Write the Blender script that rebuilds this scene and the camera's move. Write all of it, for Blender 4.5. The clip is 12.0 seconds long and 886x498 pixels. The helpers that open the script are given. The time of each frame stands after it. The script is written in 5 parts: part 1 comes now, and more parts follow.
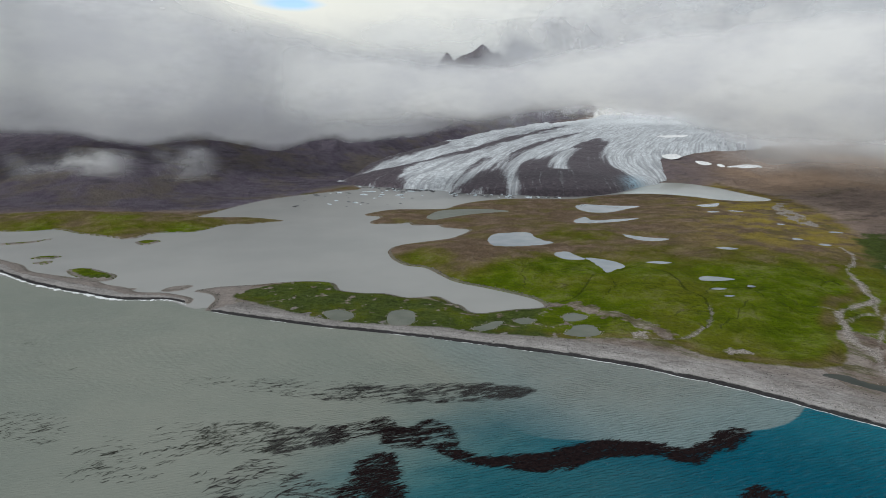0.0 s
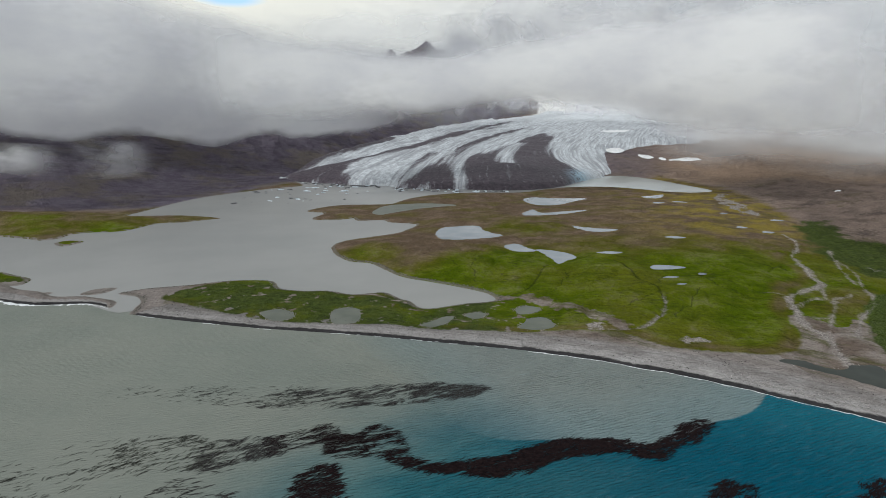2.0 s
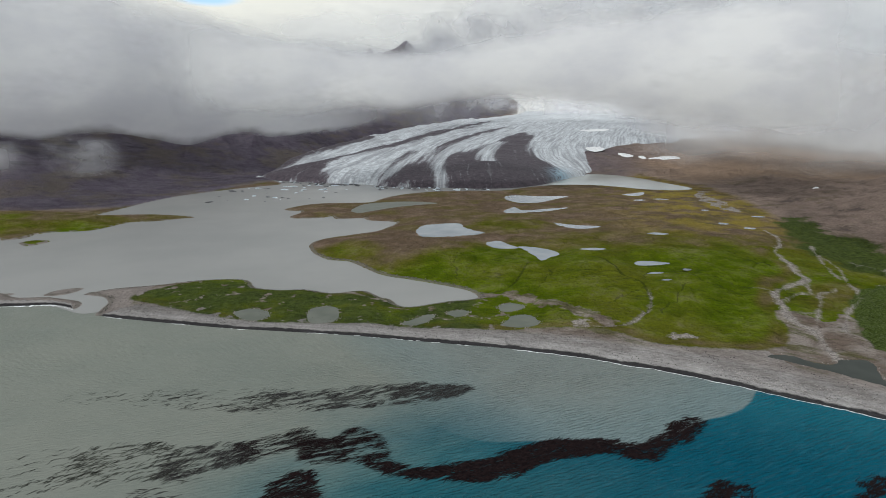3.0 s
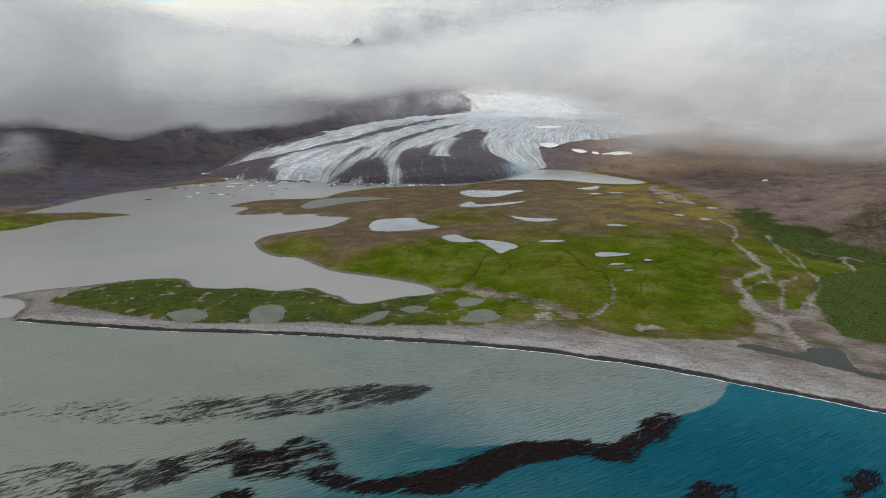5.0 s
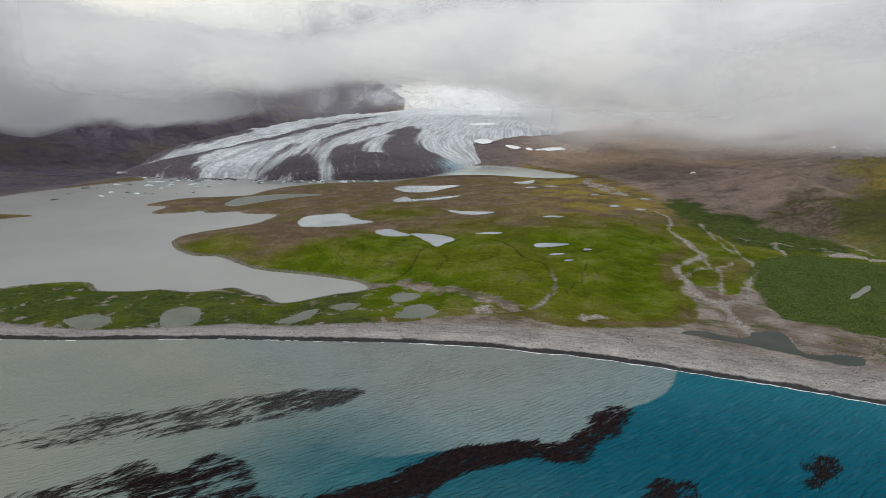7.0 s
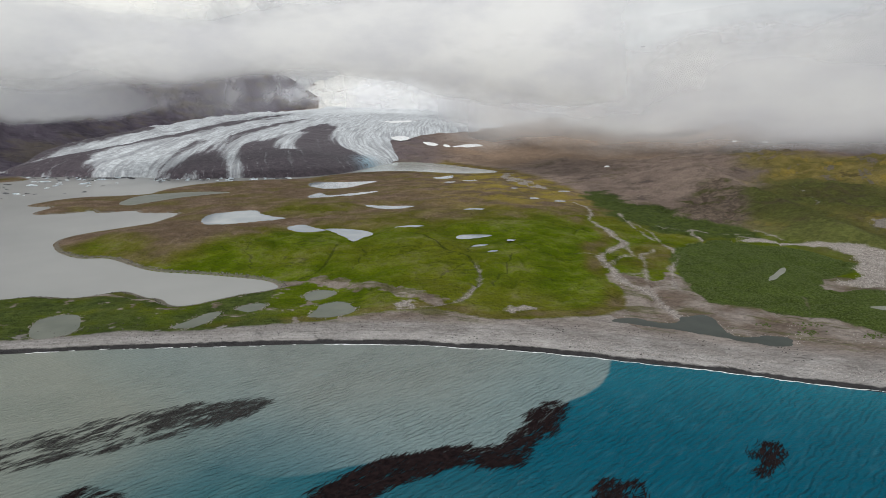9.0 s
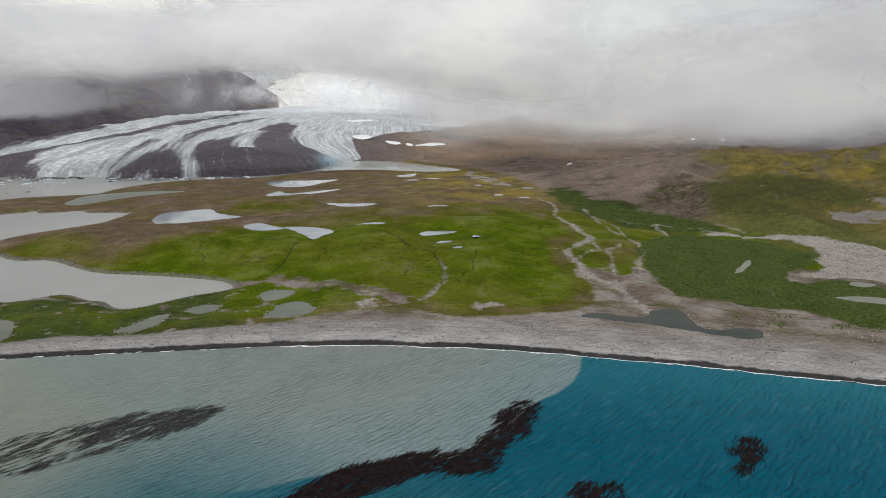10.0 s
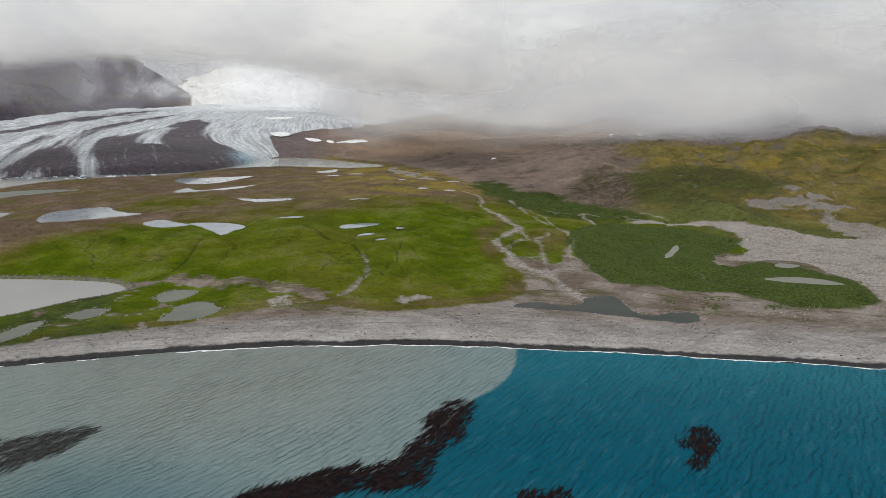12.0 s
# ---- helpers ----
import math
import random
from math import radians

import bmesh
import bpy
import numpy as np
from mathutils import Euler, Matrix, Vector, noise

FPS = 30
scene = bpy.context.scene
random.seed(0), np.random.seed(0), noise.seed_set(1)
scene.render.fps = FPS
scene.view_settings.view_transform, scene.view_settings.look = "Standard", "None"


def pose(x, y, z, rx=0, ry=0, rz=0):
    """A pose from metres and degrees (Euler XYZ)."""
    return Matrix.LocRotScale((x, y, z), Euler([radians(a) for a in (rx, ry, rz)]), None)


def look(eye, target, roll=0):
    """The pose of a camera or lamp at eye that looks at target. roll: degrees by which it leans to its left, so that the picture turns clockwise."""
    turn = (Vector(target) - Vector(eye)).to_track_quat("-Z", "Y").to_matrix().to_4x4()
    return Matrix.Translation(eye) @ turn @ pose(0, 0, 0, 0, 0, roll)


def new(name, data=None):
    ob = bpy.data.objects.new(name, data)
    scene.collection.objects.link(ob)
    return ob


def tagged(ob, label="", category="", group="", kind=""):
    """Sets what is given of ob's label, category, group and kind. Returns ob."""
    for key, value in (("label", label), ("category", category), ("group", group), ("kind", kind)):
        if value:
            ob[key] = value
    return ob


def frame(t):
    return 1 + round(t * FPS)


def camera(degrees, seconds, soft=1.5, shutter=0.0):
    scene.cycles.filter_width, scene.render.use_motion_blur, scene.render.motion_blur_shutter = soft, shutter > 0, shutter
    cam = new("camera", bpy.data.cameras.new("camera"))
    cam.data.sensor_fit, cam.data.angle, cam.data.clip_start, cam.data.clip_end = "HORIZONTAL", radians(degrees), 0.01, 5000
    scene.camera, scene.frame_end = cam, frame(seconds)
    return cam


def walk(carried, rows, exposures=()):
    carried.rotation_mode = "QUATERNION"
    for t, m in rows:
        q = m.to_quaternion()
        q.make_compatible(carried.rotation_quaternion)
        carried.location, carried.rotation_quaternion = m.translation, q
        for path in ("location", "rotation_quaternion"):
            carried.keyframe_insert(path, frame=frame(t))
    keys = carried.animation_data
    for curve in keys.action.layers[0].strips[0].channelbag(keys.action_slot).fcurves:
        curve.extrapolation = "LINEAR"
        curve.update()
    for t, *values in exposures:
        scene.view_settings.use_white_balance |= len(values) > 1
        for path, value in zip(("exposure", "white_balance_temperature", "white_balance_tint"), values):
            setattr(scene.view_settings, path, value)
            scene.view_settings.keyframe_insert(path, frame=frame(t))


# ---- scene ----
EXPOSURES = [(0.0, -0.13, 6040, 7), (6.5, 0.0, 6180, 8), (12.0, 0.12, 6280, 9)]
cam = camera(71.16, 12.0, 0.8)
PATH = [
    (0, pose(0.00, 0.00, 150.00, 77.801, 0, -0.000) @ pose(0, 0, 0, 0, 0, -0.04)),
    (0.5, pose(0.33, 5.81, 147.49, 77.761, 0, -0.904) @ pose(0, 0, 0, 0, 0, -0.06)),
    (1, pose(0.38, 11.91, 144.86, 77.730, 0, -2.317) @ pose(0, 0, 0, 0, 0, -0.07)),
    (1.5, pose(0.55, 17.78, 142.52, 77.693, 0, -3.706) @ pose(0, 0, 0, 0, 0, -0.12)),
    (2, pose(1.31, 23.02, 140.35, 77.660, 0, -4.930) @ pose(0, 0, 0, 0, 0, -0.15)),
    (2.5, pose(2.16, 28.58, 137.72, 77.660, 0, -5.947) @ pose(0, 0, 0, 0, 0, -0.15)),
    (3, pose(2.19, 35.18, 134.43, 77.722, 0, -6.764) @ pose(0, 0, 0, 0, 0, -0.07)),
    (5, pose(6.21, 58.69, 123.92, 77.694, 0, -10.973) @ pose(0, 0, 0, 0, 0, -0.01)),
    (5.5, pose(7.53, 64.35, 121.38, 77.690, 0, -12.465) @ pose(0, 0, 0, 0, 0, -0.03)),
    (6, pose(9.18, 69.47, 118.81, 77.693, 0, -14.015) @ pose(0, 0, 0, 0, 0, -0.00)),
    (6.5, pose(11.06, 74.75, 116.24, 77.700, 0, -15.518) @ pose(0, 0, 0, 0, 0, 0.01)),
    (7, pose(12.98, 80.90, 113.33, 77.725, 0, -16.961) @ pose(0, 0, 0, 0, 0, -0.03)),
    (9, pose(21.20, 103.23, 102.63, 77.799, 0, -24.534) @ pose(0, 0, 0, 0, 0, 0.08)),
    (9.5, pose(23.88, 108.45, 99.88, 77.846, 0, -26.249) @ pose(0, 0, 0, 0, 0, 0.09)),
    (10, pose(26.70, 114.17, 97.22, 77.861, 0, -27.919) @ pose(0, 0, 0, 0, 0, 0.11)),
    (10.5, pose(29.84, 118.85, 94.56, 77.891, 0, -29.607) @ pose(0, 0, 0, 0, 0, 0.12)),
    (11, pose(33.08, 123.50, 91.92, 77.904, 0, -31.395) @ pose(0, 0, 0, 0, 0, 0.12)),
    (11.5, pose(36.02, 128.89, 89.08, 77.939, 0, -33.224) @ pose(0, 0, 0, 0, 0, 0.15)),
    (12, pose(39.47, 133.40, 86.51, 77.940, 0, -34.915) @ pose(0, 0, 0, 0, 0, 0.16)),
]
walk(cam, PATH, EXPOSURES)

# ---------------------------------------------------------------- sky and sun
SUN_AZ, SUN_EL = 222.0, 36.0            # bearing from +y to the right, and height, degrees
world = bpy.data.worlds.new("overcast_sky")
scene.world = world
world.use_nodes = True
wt = world.node_tree
wt.nodes.clear()


def wnode(kind, operation="", data_type=""):
    n = wt.nodes.new(kind)
    if operation:
        n.operation = operation
    if data_type:
        n.data_type = data_type
    return n


w_out = wnode("ShaderNodeOutputWorld")
w_sky = wnode("ShaderNodeTexSky")
w_sky.sky_type, w_sky.sun_disc = "NISHITA", False
w_sky.sun_elevation, w_sky.sun_rotation = radians(SUN_EL), radians(SUN_AZ)
w_blue = wnode("ShaderNodeBackground")
w_blue.inputs["Strength"].default_value = 0.20
wt.links.new(w_sky.outputs[0], w_blue.inputs[0])
w_co = wnode("ShaderNodeTexCoord")
w_map = wnode("ShaderNodeMapping")
w_map.inputs["Scale"].default_value = (1.0, 1.0, 2.6)
wt.links.new(w_co.outputs["Generated"], w_map.inputs[0])
w_n = wnode("ShaderNodeTexNoise")
w_n.inputs["Scale"].default_value, w_n.inputs["Detail"].default_value = 3.2, 4.0
w_n.inputs["Roughness"].default_value, w_n.inputs["Distortion"].default_value = 0.50, 0.0
wt.links.new(w_map.outputs[0], w_n.inputs["Vector"])
w_col = wnode("ShaderNodeValToRGB")
w_col.color_ramp.elements[0].position, w_col.color_ramp.elements[0].color = 0.30, (0.46, 0.475, 0.50, 1)
w_col.color_ramp.elements[1].position, w_col.color_ramp.elements[1].color = 0.66, (0.92, 0.91, 0.88, 1)
wt.links.new(w_n.outputs["Fac"], w_col.inputs[0])
w_gap = wnode("ShaderNodeValToRGB")
w_gap.color_ramp.elements[0].position, w_gap.color_ramp.elements[0].color = 0.20, (0, 0, 0, 1)
w_gap.color_ramp.elements[1].position, w_gap.color_ramp.elements[1].color = 0.26, (1, 1, 1, 1)
wt.links.new(w_n.outputs["Fac"], w_gap.inputs[0])
w_far = wnode("ShaderNodeVectorMath", operation="SUBTRACT")
w_far.inputs[1].default_value = (-0.222, 0.962, 0.160)
wt.links.new(w_co.outputs["Generated"], w_far.inputs[0])
w_squash = wnode("ShaderNodeVectorMath", operation="MULTIPLY")
w_squash.inputs[1].default_value = (14.0, 2.0, 78.0)
wt.links.new(w_far.outputs[0], w_squash.inputs[0])
w_len = wnode("ShaderNodeVectorMath", operation="LENGTH")
wt.links.new(w_squash.outputs[0], w_len.inputs[0])
w_hole = wnode("ShaderNodeMath", operation="MULTIPLY_ADD")
w_hole.inputs[1].default_value = 2.2
wt.links.new(w_n.outputs["Fac"], w_hole.inputs[0])
wt.links.new(w_len.outputs["Value"], w_hole.inputs[2])
w_rim = wnode("ShaderNodeMapRange")
w_rim.inputs["From Min"].default_value, w_rim.inputs["From Max"].default_value = 1.20, 1.75
wt.links.new(w_hole.outputs[0], w_rim.inputs["Value"])
w_both = wnode("ShaderNodeMath", operation="MULTIPLY")
wt.links.new(w_gap.outputs[0], w_both.inputs[0])
wt.links.new(w_rim.outputs[0], w_both.inputs[1])
w_sep = wnode("ShaderNodeSeparateXYZ")
wt.links.new(w_co.outputs["Generated"], w_sep.inputs[0])
w_up = wnode("ShaderNodeMapRange")
w_up.inputs["From Min"].default_value, w_up.inputs["From Max"].default_value = 0.0, 1.0
w_up.inputs["To Min"].default_value, w_up.inputs["To Max"].default_value = 0.83, 0.85
wt.links.new(w_sep.outputs["Z"], w_up.inputs["Value"])
w_cloud = wnode("ShaderNodeBackground")
w_glow = wnode("ShaderNodeMapRange")
w_glow.inputs["From Min"].default_value, w_glow.inputs["From Max"].default_value = 1.6, 9.5
w_glow.inputs["To Min"].default_value, w_glow.inputs["To Max"].default_value = 0.85, 0.0
wt.links.new(w_hole.outputs[0], w_glow.inputs["Value"])
w_warm = wnode("ShaderNodeMix", data_type="RGBA")
w_warm.inputs[7].default_value = (1.28, 1.22, 1.05, 1)
wt.links.new(w_glow.outputs[0], w_warm.inputs["Factor"])
wt.links.new(w_col.outputs[0], w_warm.inputs[6])
wt.links.new(w_warm.outputs[2], w_cloud.inputs[0])
wt.links.new(w_up.outputs[0], w_cloud.inputs["Strength"])
w_mix = wnode("ShaderNodeMixShader")
wt.links.new(w_both.outputs[0], w_mix.inputs[0])
wt.links.new(w_blue.outputs[0], w_mix.inputs[1])
wt.links.new(w_cloud.outputs[0], w_mix.inputs[2])
wt.links.new(w_mix.outputs[0], w_out.inputs[0])

sun = new("sun", bpy.data.lights.new("sun", "SUN"))
sun.data.energy, sun.data.angle, sun.data.color = 2.05, radians(12), (1.0, 0.96, 0.91)
sun_dir = Vector((math.sin(radians(SUN_AZ)) * math.cos(radians(SUN_EL)), math.cos(radians(SUN_AZ)) * math.cos(radians(SUN_EL)), math.sin(radians(SUN_EL))))
sun.matrix_world = look(tuple(sun_dir * 900), (0, 0, 0))

# ---------------------------------------------------------------- plan of the bay (metres)
SEA_WEST = [(-4900, 1350), (-2500, 1200), (-1400, 1080), (-900, 930), (-650, 745), (-520, 650), (-434, 588), (-381, 550), (-343, 529), (-308, 513),
            (-275, 497), (-251, 495), (-228, 494), (-206, 481)]
SEA_EAST = [(-185, 465), (-168, 457), (-143, 447), (-119, 438), (-92, 428), (-54, 417), (-13, 405), (25, 391), (50, 382), (81, 371), (99, 362), (120, 352),
            (136, 341), (157, 328), (179, 311), (197, 295), (213, 281), (226, 269), (242, 253), (263, 233), (285, 211), (340, 150), (420, 50), (560, -150),
            (900, -500), (1700, -1100), (4900, -2500)]
LAGOON_SOUTH = [(-186, 460), (-187, 480), (-189, 498), (-200, 513), (-215, 520), (-207, 527), (-194, 533), (-170, 538), (-147, 547), (-122, 551), (-101, 545),
                (-91, 522), (-70, 512), (-50, 511), (-30, 498), (-11, 502), (-3, 500), (7, 483), (14, 477), (19, 462), (29, 456), (46, 462), (60, 467),
                (72, 468), (83, 475)]
LAGOON_EAST = [(78, 494), (60, 513), (36, 533), (18, 546), (6, 561), (-8, 589), (-19, 607), (-37, 615), (-51, 639), (-58, 665), (-60, 689), (-49, 714), (-16, 737),
               (11, 755), (26, 781), (37, 807), (31, 821), (1, 834), (-7, 855), (-40, 850), (-48, 874), (-67, 862), (-104, 868), (-91, 921), (-119, 938),
               (-108, 966), (-77, 995), (-20, 996), (6, 1002), (28, 1050), (66, 1096), (120, 1124), (172, 1126), (222, 1120), (256, 1133), (295, 1166), (345, 1190),
               (390, 1196), (420, 1260)]
LAGOON_WEST = [(400, 1420), (100, 1420), (-150, 1420), (-200, 1370), (-172, 1285), (-212, 1248), (-250, 1210), (-315, 1129), (-343, 1056), (-355, 1003), (-369, 944), (-372, 919),
               (-340, 915), (-291, 917), (-234, 890), (-248, 880), (-275, 862), (-305, 856), (-327, 804), (-366, 798), (-381, 784), (-383, 762), (-397, 753), (-415, 764),
               (-473, 791), (-520, 822), (-549, 808), (-600, 812), (-700, 880)]
LAGOON_SPIT = [(-760, 880), (-600, 740), (-520, 680), (-469, 639), (-432, 616), (-405, 588), (-362, 570), (-323, 553), (-305, 540), (-284, 531), (-266, 516), (-240, 513),
               (-214, 500), (-208, 490), (-208, 470)]
LAKE = [(340, 1195), (380, 1245), (420, 1310), (470, 1385), (530, 1388), (570, 1315), (582, 1210), (592, 1112), (550, 1086), (502, 1103), (468, 1149), (430, 1185), (385, 1198)]
ISLETS = [[(-371, 593), (-357, 603), (-333, 587), (-313, 573), (-313, 554), (-338, 563)], [(-442, 647), (-434, 658), (-415, 656), (-422, 645)],
          [(-426, 626), (-412, 634), (-410, 620)], [(-371, 734), (-362, 746), (-345, 739), (-354, 717)], [(-245, 521), (-240, 534), (-226, 537), (-232, 522)],
          [(-532, 724), (-503, 737), (-486, 755), (-497, 729), (-514, 720)], [(-287, 520), (-278, 527), (-272, 528), (-276, 522)]]
# ponds: level, outline
PONDS = [
    (5.0, [(53, 721), (64, 757), (83, 768), (108, 769), (112, 739), (119, 721), (128, 704), (107, 689), (80, 676), (61, 680)]),
    (9.0, [(115, 627), (123, 638), (132, 638), (137, 621), (143, 604), (130, 601), (120, 606)]),
    (9.0, [(144, 609), (157, 606), (170, 591), (174, 573), (162, 562), (151, 550), (149, 566), (147, 589)]),
    (12.5, [(220, 515), (227, 523), (239, 521), (250, 513), (238, 508), (222, 508)]),
    (2.0, [(-24, 901), (-17, 944), (5, 979), (60, 991), (105, 967), (67, 949), (40, 933), (5, 901), (-11, 886)]),
    (3.0, [(220, 1018), (239, 1036), (278, 1021), (325, 1014), (295, 983), (259, 948), (228, 948), (216, 983)]),
    (4.0, [(183, 859), (208, 898), (214, 868), (256, 880), (285, 885), (251, 859), (216, 845), (191, 840)]),
    (8.0, [(219, 742), (228, 732), (245, 721), (265, 713), (252, 701), (233, 701), (221, 719)]),
    (12.0, [(194, 578), (208, 582), (219, 576), (207, 571)]),
    (12.0, [(290, 644), (302, 648), (312, 638), (298, 635)]),
    (4.0, [(420, 1018), (440, 1028), (468, 1042), (444, 1002), (424, 998)]),
    (12.0, [(217, 484), (224, 488), (231, 485), (224, 482)]), (12.0, [(250, 491), (254, 496), (258, 492), (254, 489)]), (12.0, [(219, 464), (224, 467), (228, 465), (223, 462)]),
    (8.0, [(443, 810), (449, 818), (454, 811), (448, 806)]), (10.0, [(402, 699), (409, 708), (415, 699), (408, 694)]), (10.0, [(414, 668), (421, 675), (428, 667), (421, 662)]),
    (10.0, [(470, 742), (479, 748), (487, 740), (479, 736)]), (5.0, [(404, 938), (413, 947), (425, 941), (412, 932)]), (5.0, [(440, 948), (452, 953), (462, 940), (450, 938)]),
    (1.8, [(-42, 447), (-39, 458), (-30, 461), (-22, 454), (-21, 433), (-28, 425), (-39, 427)]),
    (1.8, [(-92, 456), (-81, 462), (-72, 457), (-67, 444), (-76, 435), (-87, 443)]),
    (1.8, [(20, 418), (29, 426), (39, 434), (44, 431), (36, 418), (27, 413)]),
    (1.8, [(52, 436), (60, 441), (68, 438), (64, 430), (57, 427)]),
    (1.8, [(90, 444), (95, 451), (102, 452), (109, 445), (101, 436), (91, 434)]),
    (1.8, [(84, 408), (90, 416), (95, 424), (107, 424), (110, 410), (103, 402), (91, 402)]),
    (2.3, [(221, 336), (233, 336), (239, 326), (247, 321), (255, 326), (262, 325), (269, 324), (269, 317), (262, 305), (258, 297), (263, 291), (273, 289), (279, 284), (275, 277), (265, 278), (256, 289), (246, 305), (230, 324)]),
    (6.6, [(346, 347), (355, 353), (366, 358), (377, 364), (384, 365), (376, 359), (361, 351), (351, 347)]),
    (5.4, [(384, 303), (393, 305), (397, 296), (386, 296)]),
    (4.9, [(353, 293), (368, 287), (377, 276), (376, 264), (366, 271), (356, 283)]),
]
RIVER = [(433, 659), (421, 623), (398, 583), (372, 553), (363, 533), (352, 505), (342, 482), (340, 467), (312, 449), (290, 433), (282, 417), (277, 403), (270, 386), (271, 373), (271, 362), (263, 346), (258, 333), (255, 326)]
BRAIDS = [[(340, 467), (326, 446), (321, 437), (306, 432), (283, 416)], [(343, 440), (325, 433), (313, 416), (298, 398), (284, 381), (274, 365)], [(425, 575), (406, 541), (397, 507), (370, 462), (356, 434), (338, 411), (326, 404), (305, 382), (285, 358)],
          [(276, 402), (286, 396), (297, 396)], [(421, 521), (425, 498), (420, 471), (412, 461), (387, 452)], [(431, 491), (448, 475), (459, 455), (474, 439)], [(500, 484), (488, 455), (481, 428)], [(406, 541), (380, 495), (368, 466)]]
GULLIES = [[(192, 545), (199, 525), (198, 500), (196, 481), (203, 467), (200, 446), (195, 429), (186, 414), (176, 404), (169, 397), (158, 393), (142, 393), (130, 396)], [(155, 560), (136, 539), (120, 505), (106, 485), (92, 478)],
           [(240, 500), (262, 478), (275, 452), (290, 440)]]
CREASES = [[(236, 458), (219, 436), (206, 423), (191, 406)], [(199, 468), (224, 491), (247, 486), (273, 470)], [(168, 434), (181, 442), (194, 447)], [(124, 469), (135, 486), (150, 515)],
           [(9, 574), (33, 623), (55, 680)], [(80, 582), (72, 545), (74, 520)], [(250, 474), (256, 451), (268, 432)], [(300, 560), (320, 535), (335, 500)], [(20, 600), (45, 590), (60, 560)]]
GRASS_EDGE = [(-176, 506), (-150, 478), (-120, 456), (-77, 435), (-47, 427), (-17, 424), (13, 414), (49, 402), (86, 397), (112, 398), (130, 392), (148, 388), (163, 364), (186, 354),
              (215, 345), (240, 350), (258, 372), (266, 396), (281, 421), (294, 443), (310, 459), (335, 474), (346, 492), (349, 515), (358, 545), (392, 587), (416, 627),
              (430, 668), (500, 760), (570, 900), (610, 1080), (450, 1180), (200, 1150), (-60, 1100), (-140, 930), (-100, 840), (-100, 620), (0, 480), (-100, 560)]
TUSSOCK = [(336, 415), (360, 438), (398, 454), (429, 458), (443, 440), (455, 412), (455, 368), (430, 350), (400, 345), (374, 331), (389, 314), (394, 284), (392, 264), (368, 247), (344, 247),
           (322, 262), (326, 284), (317, 302), (301, 322), (288, 339), (300, 364), (320, 396)]
# ground of the penguin colony, drawn as a fan of gravel
COLONY_FAN = [(440, 452), (470, 428), (486, 394), (462, 365), (435, 352), (413, 338), (394, 336), (398, 324), (407, 305), (401, 287), (394, 270), (379, 252), (363, 240), (403, 222), (600, 200),
              (640, 300), (532, 308), (512, 330), (505, 354), (503, 376), (488, 416), (464, 446)]
UPPER_FAN = [[(606, 450), (623, 444), (640, 428), (668, 418), (693, 411), (691, 403), (660, 401), (632, 404), (612, 410), (596, 428)],
             [(640, 400), (669, 388), (668, 375), (619, 376), (590, 371), (560, 352), (530, 330), (520, 318), (545, 304), (580, 318), (606, 341), (598, 358), (612, 374), (622, 388), (618, 404)], [(677, 448), (686, 444), (676, 433), (660, 428)]]
UPPER_STREAKS = [[(845, 500), (828, 500), (824, 492), (808, 494)], [(690, 590), (672, 562), (640, 522), (606, 502)], [(500, 450), (470, 462), (440, 480), (405, 500)], [(690, 405), (740, 430), (800, 470)]]
# sharp outer edge of the silt plume, then an inner edge along which it melts into the murky water of the west
SILT = [(196, 306), (187, 297), (182, 291), (176, 286), (164, 279), (150, 275), (140, 270), (131, 264), (120, 260), (110, 257), (101, 258), (94, 262), (84, 265), (71, 266), (57, 267), (45, 270),
        (36, 276), (28, 285), (21, 295), (17, 304), (10, 325), (-10, 370), (-30, 430), (60, 470), (230, 340)]
MURK = [(-130, 60), (-92, 150), (-70, 215), (-56, 245), (-34, 270), (-6, 294), (24, 314), (70, 345), (140, 360), (-100, 700), (-4000, 1600), (-4500, -400), (-600, 0)]
FOOT_EAST = [(4900, 4000), (2200, 2500), (1300, 1960), (950, 1705), (800, 1655), (660, 1625), (580, 1520), (545, 1420), (590, 1330), (604, 1210), (612, 1110), (580, 950), (525, 800),
             (480, 690), (462, 610), (475, 530), (500, 450), (545, 380), (610, 300), (720, 150), (1000, -120), (1800, -700), (4900, -2000)]
FOOT_WEST = [(-4900, 1500), (-2500, 1300), (-1300, 1130), (-800, 985), (-600, 945), (-450, 1000), (-400, 1090), (-340, 1220), (-235, 1400), (-215, 1470), (45, 2019), (480, 2920), (905, 3823), (1000, 4900)]
ICE_FRONT = [(-222, 1455), (-226, 1400), (-174, 1340), (-95, 1292), (-12, 1258), (40, 1208), (88, 1190), (150, 1178), (223, 1155), (290, 1172), (350, 1222), (408, 1300), (465, 1356), (545, 1425)]


# ---------------------------------------------------------------- numeric helpers
def curve(points, closed=True, steps=3):
    """Catmull-Rom through the points."""
    p = np.array(points, float)
    n = len(p)
    out = []
    for i in range(n if closed else n - 1):
        if closed:
            a, b, c, d = p[i - 1], p[i], p[(i + 1) % n], p[(i + 2) % n]
        else:
            a, b, c, d = p[max(i - 1, 0)], p[i], p[i + 1], p[min(i + 2, n - 1)]
        for k in range(steps):
            t = k / steps
            out.append(0.5 * (2 * b + (c - a) * t + (2 * a - 5 * b + 4 * c - d) * t * t + (3 * b - a - 3 * c + d) * t ** 3))
    if not closed:
        out.append(p[-1])
    return np.array(out)


